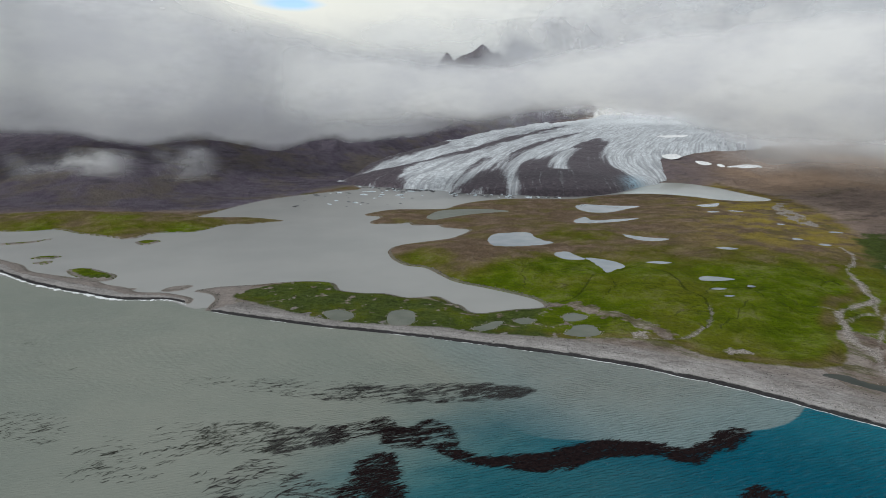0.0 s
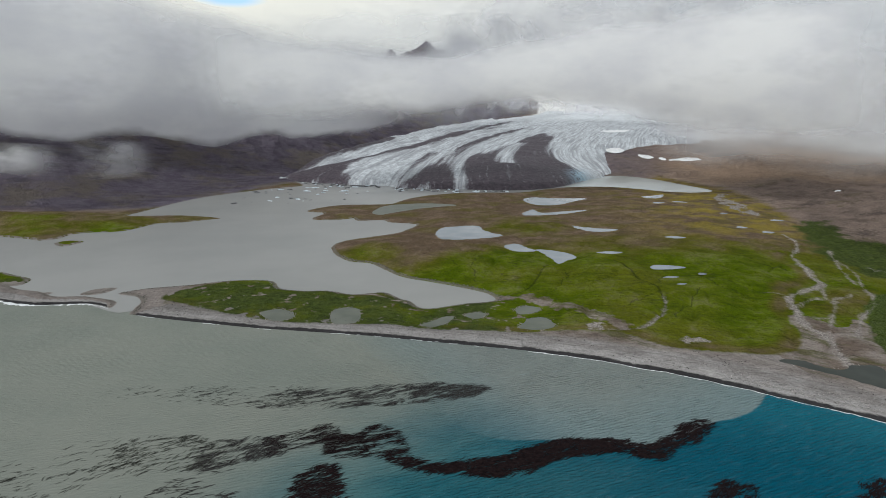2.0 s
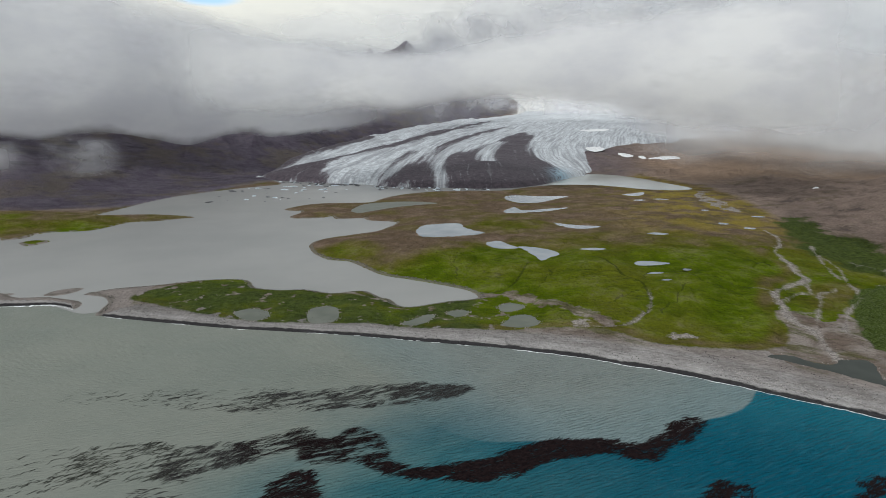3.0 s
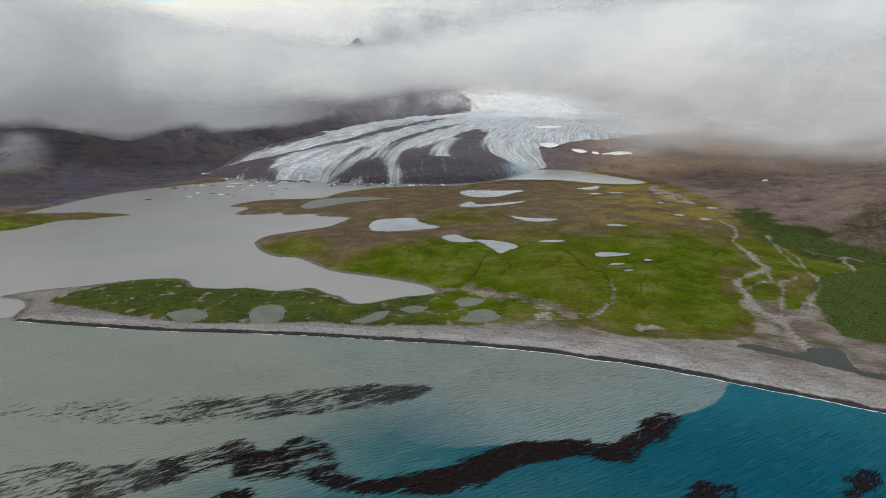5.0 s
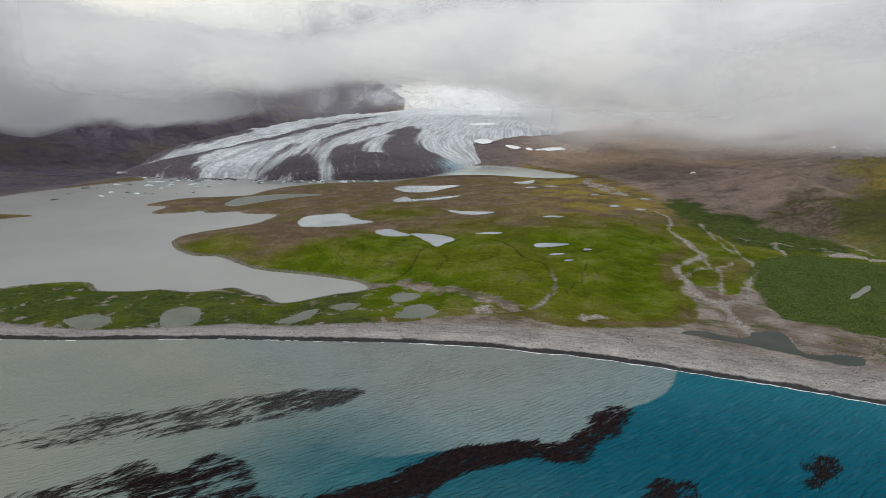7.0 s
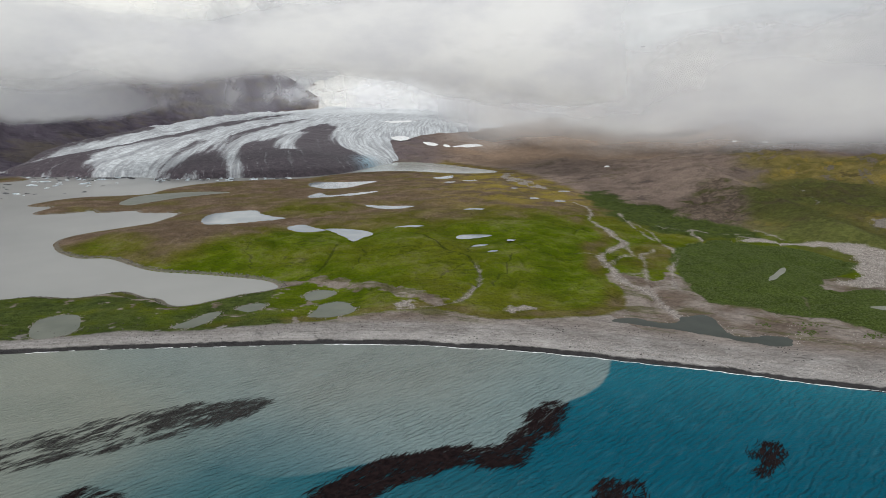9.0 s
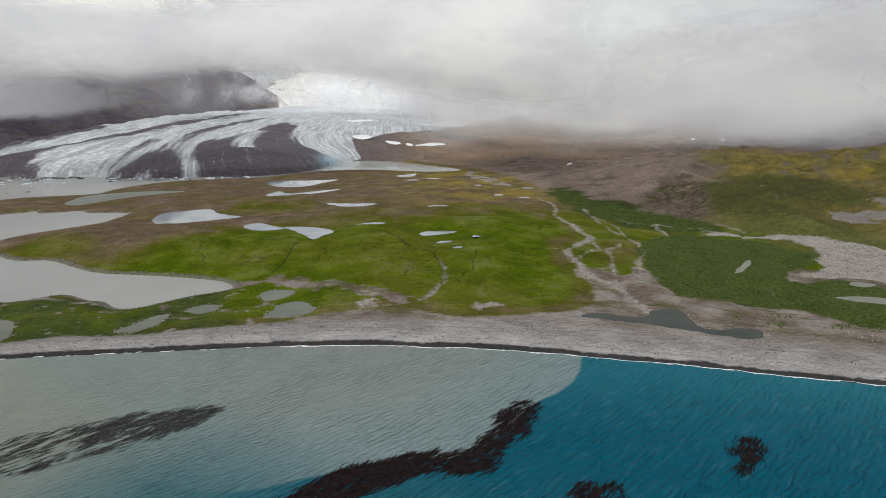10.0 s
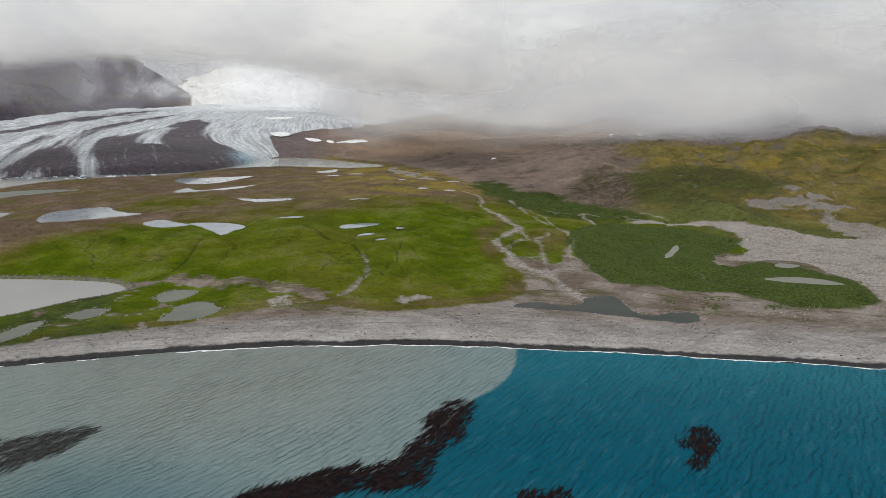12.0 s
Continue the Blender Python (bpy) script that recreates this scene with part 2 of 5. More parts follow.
def line_distance(line, X, Y, closed=False, reach=None):
    """Unsigned distance to a polyline, and whether inside it (closed)."""
    far = 1e4 if reach is None else reach
    D = np.full(X.shape, float(far))
    inside = np.zeros(X.shape, bool)
    m = np.ones(X.shape, bool) if reach is None else ((X > line[:, 0].min() - reach) & (X < line[:, 0].max() + reach) & (Y > line[:, 1].min() - reach) & (Y < line[:, 1].max() + reach))
    x, y = X[m], Y[m]
    if not len(x):
        return D, inside
    d2, ins = np.full(x.shape, float(far) ** 2), np.zeros(x.shape, bool)
    ends = np.roll(line, -1, 0) if closed else line[1:]
    for (ax, ay), (bx, by) in zip(line, ends):
        ux, uy = bx - ax, by - ay
        t = np.clip(((x - ax) * ux + (y - ay) * uy) / (ux * ux + uy * uy + 1e-9), 0, 1)
        np.minimum(d2, (x - ax - t * ux) ** 2 + (y - ay - t * uy) ** 2, out=d2)
        if closed and ay != by:
            ins ^= ((ay > y) != (by > y)) & (x < ax + (y - ay) * ux / uy)
    D[m], inside[m] = np.sqrt(d2), ins
    return D, inside


def signed(points, X, Y, reach=None, steps=3):
    """Distance to an outline, positive inside."""
    d, ins = line_distance(curve(points, True, steps), X, Y, True, reach)
    return np.where(ins, d, -d)


def smooth(a, b, v):
    t = np.clip((v - a) / (b - a), 0, 1)
    return t * t * (3 - 2 * t)


LATTICE = np.random.RandomState(7).rand(256, 256) * 2 * np.pi


def grad_noise(x, y):
    xi, yi = np.floor(x).astype(int), np.floor(y).astype(int)
    fx, fy = x - xi, y - yi
    u, v = fx * fx * fx * (fx * (fx * 6 - 15) + 10), fy * fy * fy * (fy * (fy * 6 - 15) + 10)
    out = 0
    for dx in (0, 1):
        for dy in (0, 1):
            a = LATTICE[(xi + dx) % 256, (yi + dy) % 256]
            w = (u if dx else 1 - u) * (v if dy else 1 - v)
            out = out + w * (np.cos(a) * (fx - dx) + np.sin(a) * (fy - dy))
    return out * 1.5


def fbm(x, y, size, octaves=4, gain=0.5, shift=0.0):
    s, a, total = 0, 1, 0
    for k in range(octaves):
        s = s + a * grad_noise(x / size + 17.3 * k + shift, y / size - 9.1 * k + shift * 1.7)
        total += a
        a, size = a * gain, size / 2.03
    return s / total


def ridged(x, y, size, octaves=4, shift=0.0):
    s, a, total = 0, 1, 0
    for k in range(octaves):
        s = s + a * (1 - np.abs(grad_noise(x / size + 11.7 * k + shift, y / size + 5.3 * k - shift)) * 1.6)
        total += a
        a, size = a * 0.5, size / 2.1
    return s / total


SPUR = [(700, 760, 44), (633, 611, 25), (605, 566, 26), (556, 481, 20), (522, 416, 16), (506, 366, 8), (498, 335, 2)]
SNOW_RIDGE = [(1000, 4440, 285), (1180, 4440, 345), (1331, 4440, 422), (1443, 4440, 400), (1555, 4440, 318), (1673, 4440, 262), (1926, 4440, 250), (2197, 4440, 278), (2389, 4440, 305), (2588, 4440, 244), (2962, 4440, 162)]
BUTTRESS = [(985, 3850, 110), (930, 3860, 190), (878, 3870, 236), (795, 3890, 300), (687, 3900, 366), (582, 3910, 408), (378, 3930, 432), (210, 3950, 440), (-100, 4000, 440), (-400, 4200, 400)]
REGION = ICE_FRONT + [(580, 1525), (655, 1640), (800, 1672), (950, 1722), (1300, 1980), (2200, 2520), (4000, 3500), (4000, 6000), (1000, 6000), (900, 3830), (470, 2925), (35, 2025)]
front_line = curve(ICE_FRONT, False, 3)


def ice_level(x, y):
    """Height of the ice's surface, without its roughness."""
    d = line_distance(front_line, x, y)[0]
    return np.minimum(3.05 * np.sqrt(d), 165) + fbm(x, y, 120, 4) * 7 * smooth(0, 150, d)


LAGOON = LAGOON_SOUTH + LAGOON_EAST + LAGOON_WEST + LAGOON_SPIT
SEA = SEA_WEST + SEA_EAST + [(4900, -4900), (-4900, -4900)]
GRASS = GRASS_EDGE
EAST = FOOT_EAST + [(6000, 4000)]
WEST = FOOT_WEST + [(1000, 6000), (-6000, 6000), (-6000, 1500)]
# level hummocks: centre, radii, height
HUMMOCKS = [(225, 520, 120, 110, 11.0), (60, 610, 90, 80, 6.5), (330, 620, 120, 140, 8.0), (150, 720, 180, 120, 4.0), (250, 850, 250, 150, 3.0), (420, 800, 120, 200, 4.0), (0, 640, 50, 50, 2.5),
            (-420, 860, 70, 55, 8.0), (-540, 890, 90, 55, 10.0), (-330, 900, 50, 30, 3.0), (-90, 530, 60, 22, 1.2), (-30, 480, 50, 18, 0.9)]


def low_land(X, Y):
    """Distances that shape the shores, and the height of the low land."""
    d_sea = -signed(SEA, X, Y)
    d_lag = -signed(LAGOON, X, Y)
    d_lake = -signed(LAKE, X, Y, 400)
    wob = fbm(X, Y, 14, 3) * 1.2
    for isle in ISLETS:
        d_lag = np.maximum(d_lag, signed(isle, X, Y, 200))
    inner = np.minimum(d_lag, d_lake) + wob * smooth(300, 700, Y)
    z = np.minimum(3.6 * (1 - np.exp(-np.maximum(d_sea, 0) / 13)), 0.5 + 2.2 * (1 - np.exp(-np.maximum(inner, 0) / 9)))
    for hx, hy, rx, ry, h in HUMMOCKS:
        z = z + h * np.exp(-(((X - hx) / rx) ** 2 + ((Y - hy) / ry) ** 2)) * smooth(0, 45, np.minimum(inner, d_sea - 25))
    z = z + smooth(8, 60, np.minimum(inner, d_sea - 30)) * (fbm(X, Y, 70, 4) * 3.2 + fbm(X, Y, 26, 4, 0.55, 4.0) * 1.7 - 1.6 * np.exp(-(grad_noise(X / 46 + 3, Y / 46) / 0.045) ** 2))
    # fine rills that run across the turf
    wx, wy = X + 10 * fbm(X, Y, 40, 3, 0.5, 2.5), Y + 10 * fbm(X, Y, 40, 3, 0.5, 7.5)
    rill = np.exp(-(grad_noise(wx / 52 + 9, wy / 21 - 4) / 0.035) ** 2) * smooth(0.0, 0.35, fbm(X, Y, 90, 2, 0.5, 3.7))
    z = z - 1.1 * rill * smooth(12, 50, np.minimum(inner, d_sea - 40))
    return d_sea, inner, z


def heights(X, Y):
    d_sea, inner, z = low_land(X, Y)
    s_e = signed(EAST, X, Y)
    s_w = signed(WEST, X, Y)
    rough = fbm(X, Y, 260, 6, 0.55, 3.0)
    crag = ridged(X, Y, 190, 5)
    # eastern hillside: gentle foot, then a long slope into the cloud
    e = np.maximum(s_e, 0)
    up_e = 0.055 * np.minimum(e, 150) + 0.085 * np.clip(e - 90, 0, 600) + 0.26 * np.maximum(e - 520, 0)
    up_e = up_e * (1 + 0.35 * rough) + smooth(20, 200, e) * (rough * 10 + (crag - 0.6) * 9 + fbm(X, Y, 40, 4, shift=8.0) * 2.5)
    z = z + np.maximum(up_e, 0) + smooth(25, 140, e) * ((ridged(X, Y, 82, 4, 3.3) - 0.6) * 9 + (ridged(X, Y, 34, 3, 6.1) - 0.6) * 3.0)
    # western slopes and the dark mountain beyond the ice
    w = np.maximum(s_w, 0)
    steep = smooth(1350, 1800, Y)
    up_w = (1 - steep) * (0.09 * np.minimum(w, 130) + 0.40 * np.maximum(w - 110, 0)) + steep * 0.60 * w
    cap = 310 + 370 * np.exp(-(((X - 260) / 260) ** 2 + ((Y - 4640) / 300) ** 2)) - 230 * smooth(450, 950, X)
    up_w = cap * (1 - np.exp(-np.maximum(up_w, 0) / cap))
    up_w = up_w * (1 + 0.22 * rough) + smooth(10, 220, w) * ((crag - 0.55) * (3 + 50 * steep) + fbm(X, Y, 60, 3, shift=5.0) * 3)
    z = z + np.maximum(up_w, 0)
    # peaks above the cloud and the snow dome behind the ice
    for px, py, h, r in ((285, 4660, 652, 420), (30, 4680, 602, 200)):
        d = np.hypot(X - px, Y - py)
        z = np.maximum(z, h * (1 - d / (r * 2.2)) + (crag - 0.6) * 90 * smooth(0, 150, d))
    snowy = np.full(X.shape, -1e3)
    m = (Y > 3000) & (X > 400) & (X < 3200)
    xx, yy = X[m], Y[m]
    b = snowy[m]
    for p in curve(SNOW_RIDGE, False, 6):
        b = np.maximum(b, p[2] - 0.40 * np.hypot(xx - p[0], yy - p[1]))
    snowy[m] = b
    z = np.maximum(z, snowy + (ridged(X, Y, 330, 5, 2.0) - 0.6) * 60)
    # buttress of the dark mountain at the head of the ice
    ridge = curve(BUTTRESS, False, 6)
    best = np.full(X.shape, -1e3)
    m = (Y > 3000) & (X > -600) & (X < 1500)
    xx, yy = X[m], Y[m]
    b = best[m]
    for p in ridge:
        b = np.maximum(b, p[2] - 0.95 * np.hypot(xx - p[0], yy - p[1]))
    best[m] = b
    z = np.maximum(z, best + (crag - 0.55) * 22 + (ridged(X, Y, 420, 4, 5.0) - 0.6) * 60 * smooth(240, 420, best))
    # rock shoulder beside the ice
    s_i = signed(REGION, X, Y)
    shoulder = ice_level(X, Y) - 5 - 0.13 * np.maximum(-s_i, 0) + 3 * rough + (crag - 0.5) * 10
    z = np.where((s_i > -420) & (X > 430) & (Y > 1330) & (d_sea > 0), np.maximum(z, shoulder * smooth(430, 560, X) * smooth(-420, -250, s_i) * smooth(2, 60, inner)), z)
    # grassy spur above the gravel fan
    spur = np.full(X.shape, -1e3)
    m = (X > 350) & (X < 950) & (Y > 200) & (Y < 900)
    xx, yy = X[m], Y[m]
    b = spur[m]
    for p in curve(SPUR, False, 8):
        b = np.maximum(b, p[2] - 0.34 * np.hypot(xx - p[0], yy - p[1]))
    spur[m] = b
    z = np.maximum(z, spur + 2.5 * fbm(X, Y, 30, 4, 0.5, 9.0))
    z = z + smooth(4, 14, np.minimum(d_sea - 25, inner)) * fbm(X, Y, 6, 2, 0.6, 2.2) * 0.45
    # craggy scarp above the green flat
    sc = smooth(-10, 14, signed([(460, 546), (544, 613), (606, 654), (637, 666), (646, 642), (596, 576), (544, 529), (512, 510), (485, 522)], X, Y, 80))
    z = z + sc * (ridged(X, Y, 24, 4, 1.7) - 0.5) * 7
    # beds of the waters
    d = np.minimum(d_sea, inner)
    bed = np.where(d_sea < inner, d_sea * 0.16, 0.5 + inner * 0.2)
    z = np.where(d < 0, np.maximum(bed, -6), np.where(d < 12, z * smooth(-6, 12, d) + (1 - smooth(-6, 12, d)) * np.minimum(z, bed), z))
    return d_sea, inner, s_e, s_w, z


# ---------------------------------------------------------------- materials
def material(name, rough=0.8, spec=0.3):
    m = bpy.data.materials.new(name)
    m.use_nodes = True
    t = m.node_tree
    b = t.nodes["Principled BSDF"]
    b.inputs["Roughness"].default_value = rough
    b.inputs["Specular IOR Level"].default_value = spec
    return m, t, b


class Nodes:
    """Short ways to add nodes to a tree."""

    def __init__(self, tree):
        self.t = tree
        self.co = tree.nodes.new("ShaderNodeNewGeometry").outputs["Position"]

    def link(self, a, b):
        self.t.links.new(a, b)

    def put(self, socket, value):
        if isinstance(value, bpy.types.NodeSocket):
            self.link(value, socket)
        elif isinstance(value, tuple) and len(value) == 3 and socket.type == "RGBA":
            socket.default_value = (*value, 1)
        else:
            socket.default_value = value

    def noise(self, size, detail=4.0, rough=0.55, stretch=(1, 1, 1), turn=0.0, distort=0.0):
        mp = self.t.nodes.new("ShaderNodeMapping")
        mp.vector_type = "TEXTURE"
        mp.inputs["Scale"].default_value = [size / s for s in stretch]
        mp.inputs["Rotation"].default_value = (0, 0, radians(turn))
        self.link(self.co, mp.inputs[0])
        n = self.t.nodes.new("ShaderNodeTexNoise")
        n.inputs["Scale"].default_value, n.inputs["Detail"].default_value, n.inputs["Roughness"].default_value = 1.0, detail, rough
        n.inputs["Distortion"].default_value = distort
        self.link(mp.outputs[0], n.inputs["Vector"])
        return n.outputs["Fac"]

    def cells(self, size, stretch=(1, 1, 1), what="Distance"):
        mp = self.t.nodes.new("ShaderNodeMapping")
        mp.inputs["Scale"].default_value = [s / size for s in stretch]
        self.link(self.co, mp.inputs[0])
        n = self.t.nodes.new("ShaderNodeTexVoronoi")
        n.inputs["Scale"].default_value = 1.0
        self.link(mp.outputs[0], n.inputs["Vector"])
        return n.outputs[what]

    def attr(self, name):
        n = self.t.nodes.new("ShaderNodeAttribute")
        n.attribute_name = name
        return n.outputs["Fac"]

    def math(self, op, a, b=0.0, c=0.0):
        n = self.t.nodes.new("ShaderNodeMath")
        n.operation = op
        for s, v in zip(n.inputs, (a, b, c)):
            self.put(s, v)
        return n.outputs[0]

    def range(self, v, a, b, lo=0.0, hi=1.0, soft=True):
        n = self.t.nodes.new("ShaderNodeMapRange")
        n.interpolation_type = "SMOOTHSTEP" if soft else "LINEAR"
        for s, x in zip(n.inputs, (v, a, b, lo, hi)):
            self.put(s, x)
        return n.outputs[0]

    def mix(self, f, a, b):
        n = self.t.nodes.new("ShaderNodeMix")
        n.data_type = "RGBA"
        self.put(n.inputs["Factor"], f)
        self.put(n.inputs[6], a)
        self.put(n.inputs[7], b)
        return n.outputs[2]

    def bump(self, height, strength, distance, normal=None):
        n = self.t.nodes.new("ShaderNodeBump")
        n.inputs["Strength"].default_value, n.inputs["Distance"].default_value = strength, distance
        self.link(height, n.inputs["Height"])
        if normal is not None:
            self.link(normal, n.inputs["Normal"])
        return n.outputs[0]


def ground_material():
    m, t, b = material("ground_cover", 0.95, 0.04)
    k = Nodes(t)
    big, mid, fine, tiny = k.noise(120, 5), k.noise(22, 5, 0.6), k.noise(4, 4, 0.6), k.noise(0.9, 3, 0.6)
    jag = k.math("ADD", k.math("MULTIPLY", k.math("SUBTRACT", mid, 0.5), 14.0), k.math("MULTIPLY", k.math("SUBTRACT", fine, 0.5), 7.0))

    def edge(name, soft=2.0, wobble=1.0, shift=0.0):
        v = k.math("ADD", k.attr(name), k.math("MULTIPLY_ADD", jag, wobble, shift))
        return k.range(v, -soft, soft)

    # heath and moraine: brown, with grey stones
    heath = k.mix(k.range(mid, 0.35, 0.7), (0.110, 0.078, 0.050), (0.165, 0.117, 0.080))
    heath = k.mix(k.range(fine, 0.5, 0.72, 0, 0.35), heath, (0.185, 0.146, 0.118))
    heath = k.mix(k.range(k.noise(52, 5, 0.55, (0.6, 1.3, 1), -12), 0.48, 0.64, 0, 0.6), heath, (0.104, 0.090, 0.022))
    # grass
    grass = k.mix(k.range(mid, 0.3, 0.7), (0.053, 0.081, 0.001), (0.104, 0.142, 0.002))
    grass = k.mix(k.range(big, 0.45, 0.65, 0, 0.48), grass, (0.130, 0.118, 0.014))
    grass = k.mix(k.range(fine, 0.52, 0.70, 0, 0.25), grass, (0.045, 0.056, 0.003))
    grass = k.mix(k.range(tiny, 0.5, 0.7, 0, 0.2), grass, (0.040, 0.050, 0.004))
    lines = k.range(k.math("ABSOLUTE", k.math("SUBTRACT", k.noise(30, 4, 0.55, (0.45, 1.5, 1), -14, 0.4), 0.5)), 0.0, 0.022, 0.7, 0)
    grass = k.mix(k.math("MULTIPLY", lines, k.range(k.noise(46, 3), 0.48, 0.66)), grass, (0.026, 0.034, 0.006))
    grass = k.mix(k.range(k.noise(17, 4, 0.5, (0.6, 1.3, 1), -10), 0.50, 0.72, 0, 0.45), grass, (0.120, 0.138, 0.010))
    # how far the heath takes over from the grass
    dry = k.math("ADD", k.attr("heath"), k.math("MULTIPLY", k.math("SUBTRACT", k.noise(75, 5, 0.6), 0.5), 1.9))
    olive = k.mix(k.range(mid, 0.35, 0.65), (0.078, 0.078, 0.008), (0.116, 0.106, 0.018))
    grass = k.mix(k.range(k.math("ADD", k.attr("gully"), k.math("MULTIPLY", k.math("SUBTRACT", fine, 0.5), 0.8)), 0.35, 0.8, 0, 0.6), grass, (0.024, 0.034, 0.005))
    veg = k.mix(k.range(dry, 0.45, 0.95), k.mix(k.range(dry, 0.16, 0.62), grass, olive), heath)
    # yellow mossy foot of the slopes
    moss = k.mix(mid, (0.195, 0.152, 0.026), (0.285, 0.220, 0.046))
    veg = k.mix(k.math("MULTIPLY", k.attr("moss"), k.range(k.noise(40, 4), 0.38, 0.60)), veg, moss)
    # scree of the hills
    scree = k.mix(k.range(big, 0.3, 0.7), (0.210, 0.160, 0.136), (0.300, 0.232, 0.190))
    scree = k.mix(k.range(k.noise(55, 7, 0.72, (1, 1, 2)), 0.54, 0.66, 0, 0.75), scree, (0.088, 0.070, 0.063))
    scree = k.mix(k.range(k.noise(90, 5, 0.65), 0.56, 0.7, 0, 0.6), scree, (0.085, 0.078, 0.025))
    scree = k.mix(k.range(k.noise(30, 5, 0.65, (1, 1, 3)), 0.45, 0.7, 0, 0.7), scree, (0.130, 0.101, 0.087))
    dark = k.mix(k.range(mid, 0.3, 0.7), (0.104, 0.087, 0.116), (0.150, 0.132, 0.158))
    dark = k.mix(k.range(k.noise(130, 6, 0.62, (1, 1, 3)), 0.46, 0.62, 0, 0.75), dark, (0.150, 0.128, 0.104))
    dark = k.mix(k.range(k.noise(46, 6, 0.66, (0.5, 1.4, 3), 25), 0.54, 0.66, 0, 0.7), dark, (0.066, 0.060, 0.072))
    # tan scree, with the sun on this patch painted into its colour
    scree = k.mix(k.range(k.math("ADD", k.attr("sunlit_tan"), k.math("MULTIPLY", k.math("SUBTRACT", k.noise(160, 5, 0.6), 0.5), 1.4)), 0.20, 0.80, 0, 0.85), scree, (0.350, 0.250, 0.178))
    hill = k.mix(k.attr("dark"), scree, dark)
    land = k.mix(edge("hill", 12, 2.0), veg, hill)
    yell = k.mix(k.range(mid, 0.35, 0.65), (0.148, 0.128, 0.036), (0.245, 0.195, 0.066))
    yell = k.mix(k.range(k.noise(120, 5, 0.6), 0.5, 0.62, 0, 0.6), yell, (0.080, 0.096, 0.022))
    yell = k.mix(k.range(k.noise(45, 6, 0.7, (1, 1, 2)), 0.56, 0.66, 0, 0.7), yell, (0.060, 0.046, 0.026))
    yell = k.mix(k.range(k.noise(34, 5, 0.6, (0.6, 1.3, 1), 40), 0.56, 0.66, 0, 0.8), yell, (0.290, 0.215, 0.045))
    yell = k.mix(k.range(k.noise(42, 6, 0.68, (0.4, 1.6, 1), 40), 0.57, 0.63, 0, 0.8), yell, (0.165, 0.142, 0.128))
    land = k.mix(k.math("MULTIPLY", k.attr("meadow"), k.range(k.noise(60, 6, 0.68), 0.30, 0.44)), land, yell)
    slope = k.mix(k.range(fine, 0.35, 0.65), (0.078, 0.087, 0.025), (0.116, 0.124, 0.036))
    slope = k.mix(k.range(big, 0.45, 0.65, 0, 0.6), slope, (0.090, 0.078, 0.030))
    slope = k.mix(k.range(k.noise(50, 6, 0.7), 0.52, 0.64, 0, 0.7), slope, (0.075, 0.058, 0.036))
    land = k.mix(edge("slope", 26, 3.0), land, slope)
    crags = k.mix(k.range(k.noise(9, 7, 0.7, (1, 1, 2)), 0.40, 0.62), (0.110, 0.085, 0.066), (0.215, 0.166, 0.128))
    crags = k.mix(k.range(k.noise(26, 5, 0.65), 0.50, 0.64, 0, 0.8), crags, (0.072, 0.078, 0.022))
    land = k.mix(edge("scarp", 12, 1.5), land, crags)
    shrub = k.mix(k.range(fine, 0.35, 0.65), (0.036, 0.052, 0.012), (0.068, 0.088, 0.020))
    land = k.mix(edge("shrub", 7, 1.6), land, shrub)
    # sand and shingle of the beach
    sand = k.mix(k.range(mid, 0.35, 0.7), (0.245, 0.226, 0.214), (0.360, 0.342, 0.330))
    sand = k.mix(k.range(k.noise(9, 6, 0.75), 0.52, 0.68, 0, 0.35), sand, (0.130, 0.112, 0.100))
    sand = k.mix(k.range(k.noise(1.6, 4, 0.7), 0.56, 0.68, 0, 0.6), sand, (0.40, 0.385, 0.37))
    sand = k.mix(k.math("MULTIPLY", k.attr("coarse"), k.range(mid, 0.3, 0.7, 0.35, 0.8)), sand, (0.140, 0.128, 0.120))
    sand = k.mix(k.range(k.math("ADD", k.attr("shore"), k.math("MULTIPLY", k.math("SUBTRACT", mid, 0.5), 12.0)), 8, 16, 0.45, 0), sand, (0.40, 0.385, 0.375))
    sand = k.mix(k.range(k.math("ADD", k.attr("shore"), k.math("MULTIPLY", k.math("SUBTRACT", mid, 0.5), 16.0)), 20, 34, 0, 0.55), sand, (0.262, 0.222, 0.198))
    vec = t.nodes.new("ShaderNodeCombineXYZ")
    k.link(k.math("MULTIPLY", k.attr("shore"), 0.45), vec.inputs[0])
    n = t.nodes.new("ShaderNodeSeparateXYZ")
    k.link(k.co, n.inputs[0])
    k.link(k.math("MULTIPLY", n.outputs[0], 0.02), vec.inputs[1])
    n = t.nodes.new("ShaderNodeTexNoise")
    n.inputs["Scale"].default_value, n.inputs["Detail"].default_value, n.inputs["Roughness"].default_value = 1.0, 4.0, 0.6
    k.link(vec.outputs[0], n.inputs["Vector"])
    sand = k.mix(k.range(n.outputs["Fac"], 0.48, 0.66, 0, 0.35), sand, (0.150, 0.132, 0.120))
    mud = k.mix(k.range(mid, 0.35, 0.65), (0.145, 0.112, 0.090), (0.265, 0.230, 0.205))
    mud = k.mix(k.range(k.noise(13, 5, 0.65, (0.4, 1.6, 1), -45), 0.5, 0.62, 0, 0.75), mud, (0.085, 0.085, 0.030))
    shore = k.mix(edge("mud", 8, 1.2), sand, mud)
    land = k.mix(edge("sand", 1.8, 0.6), land, shore)
    tuss = k.mix(k.range(k.cells(1.3), 0.2, 0.75), (0.078, 0.105, 0.026), (0.046, 0.066, 0.014))
    land = k.mix(edge("tussock", 1.5, 0.6), land, tuss)
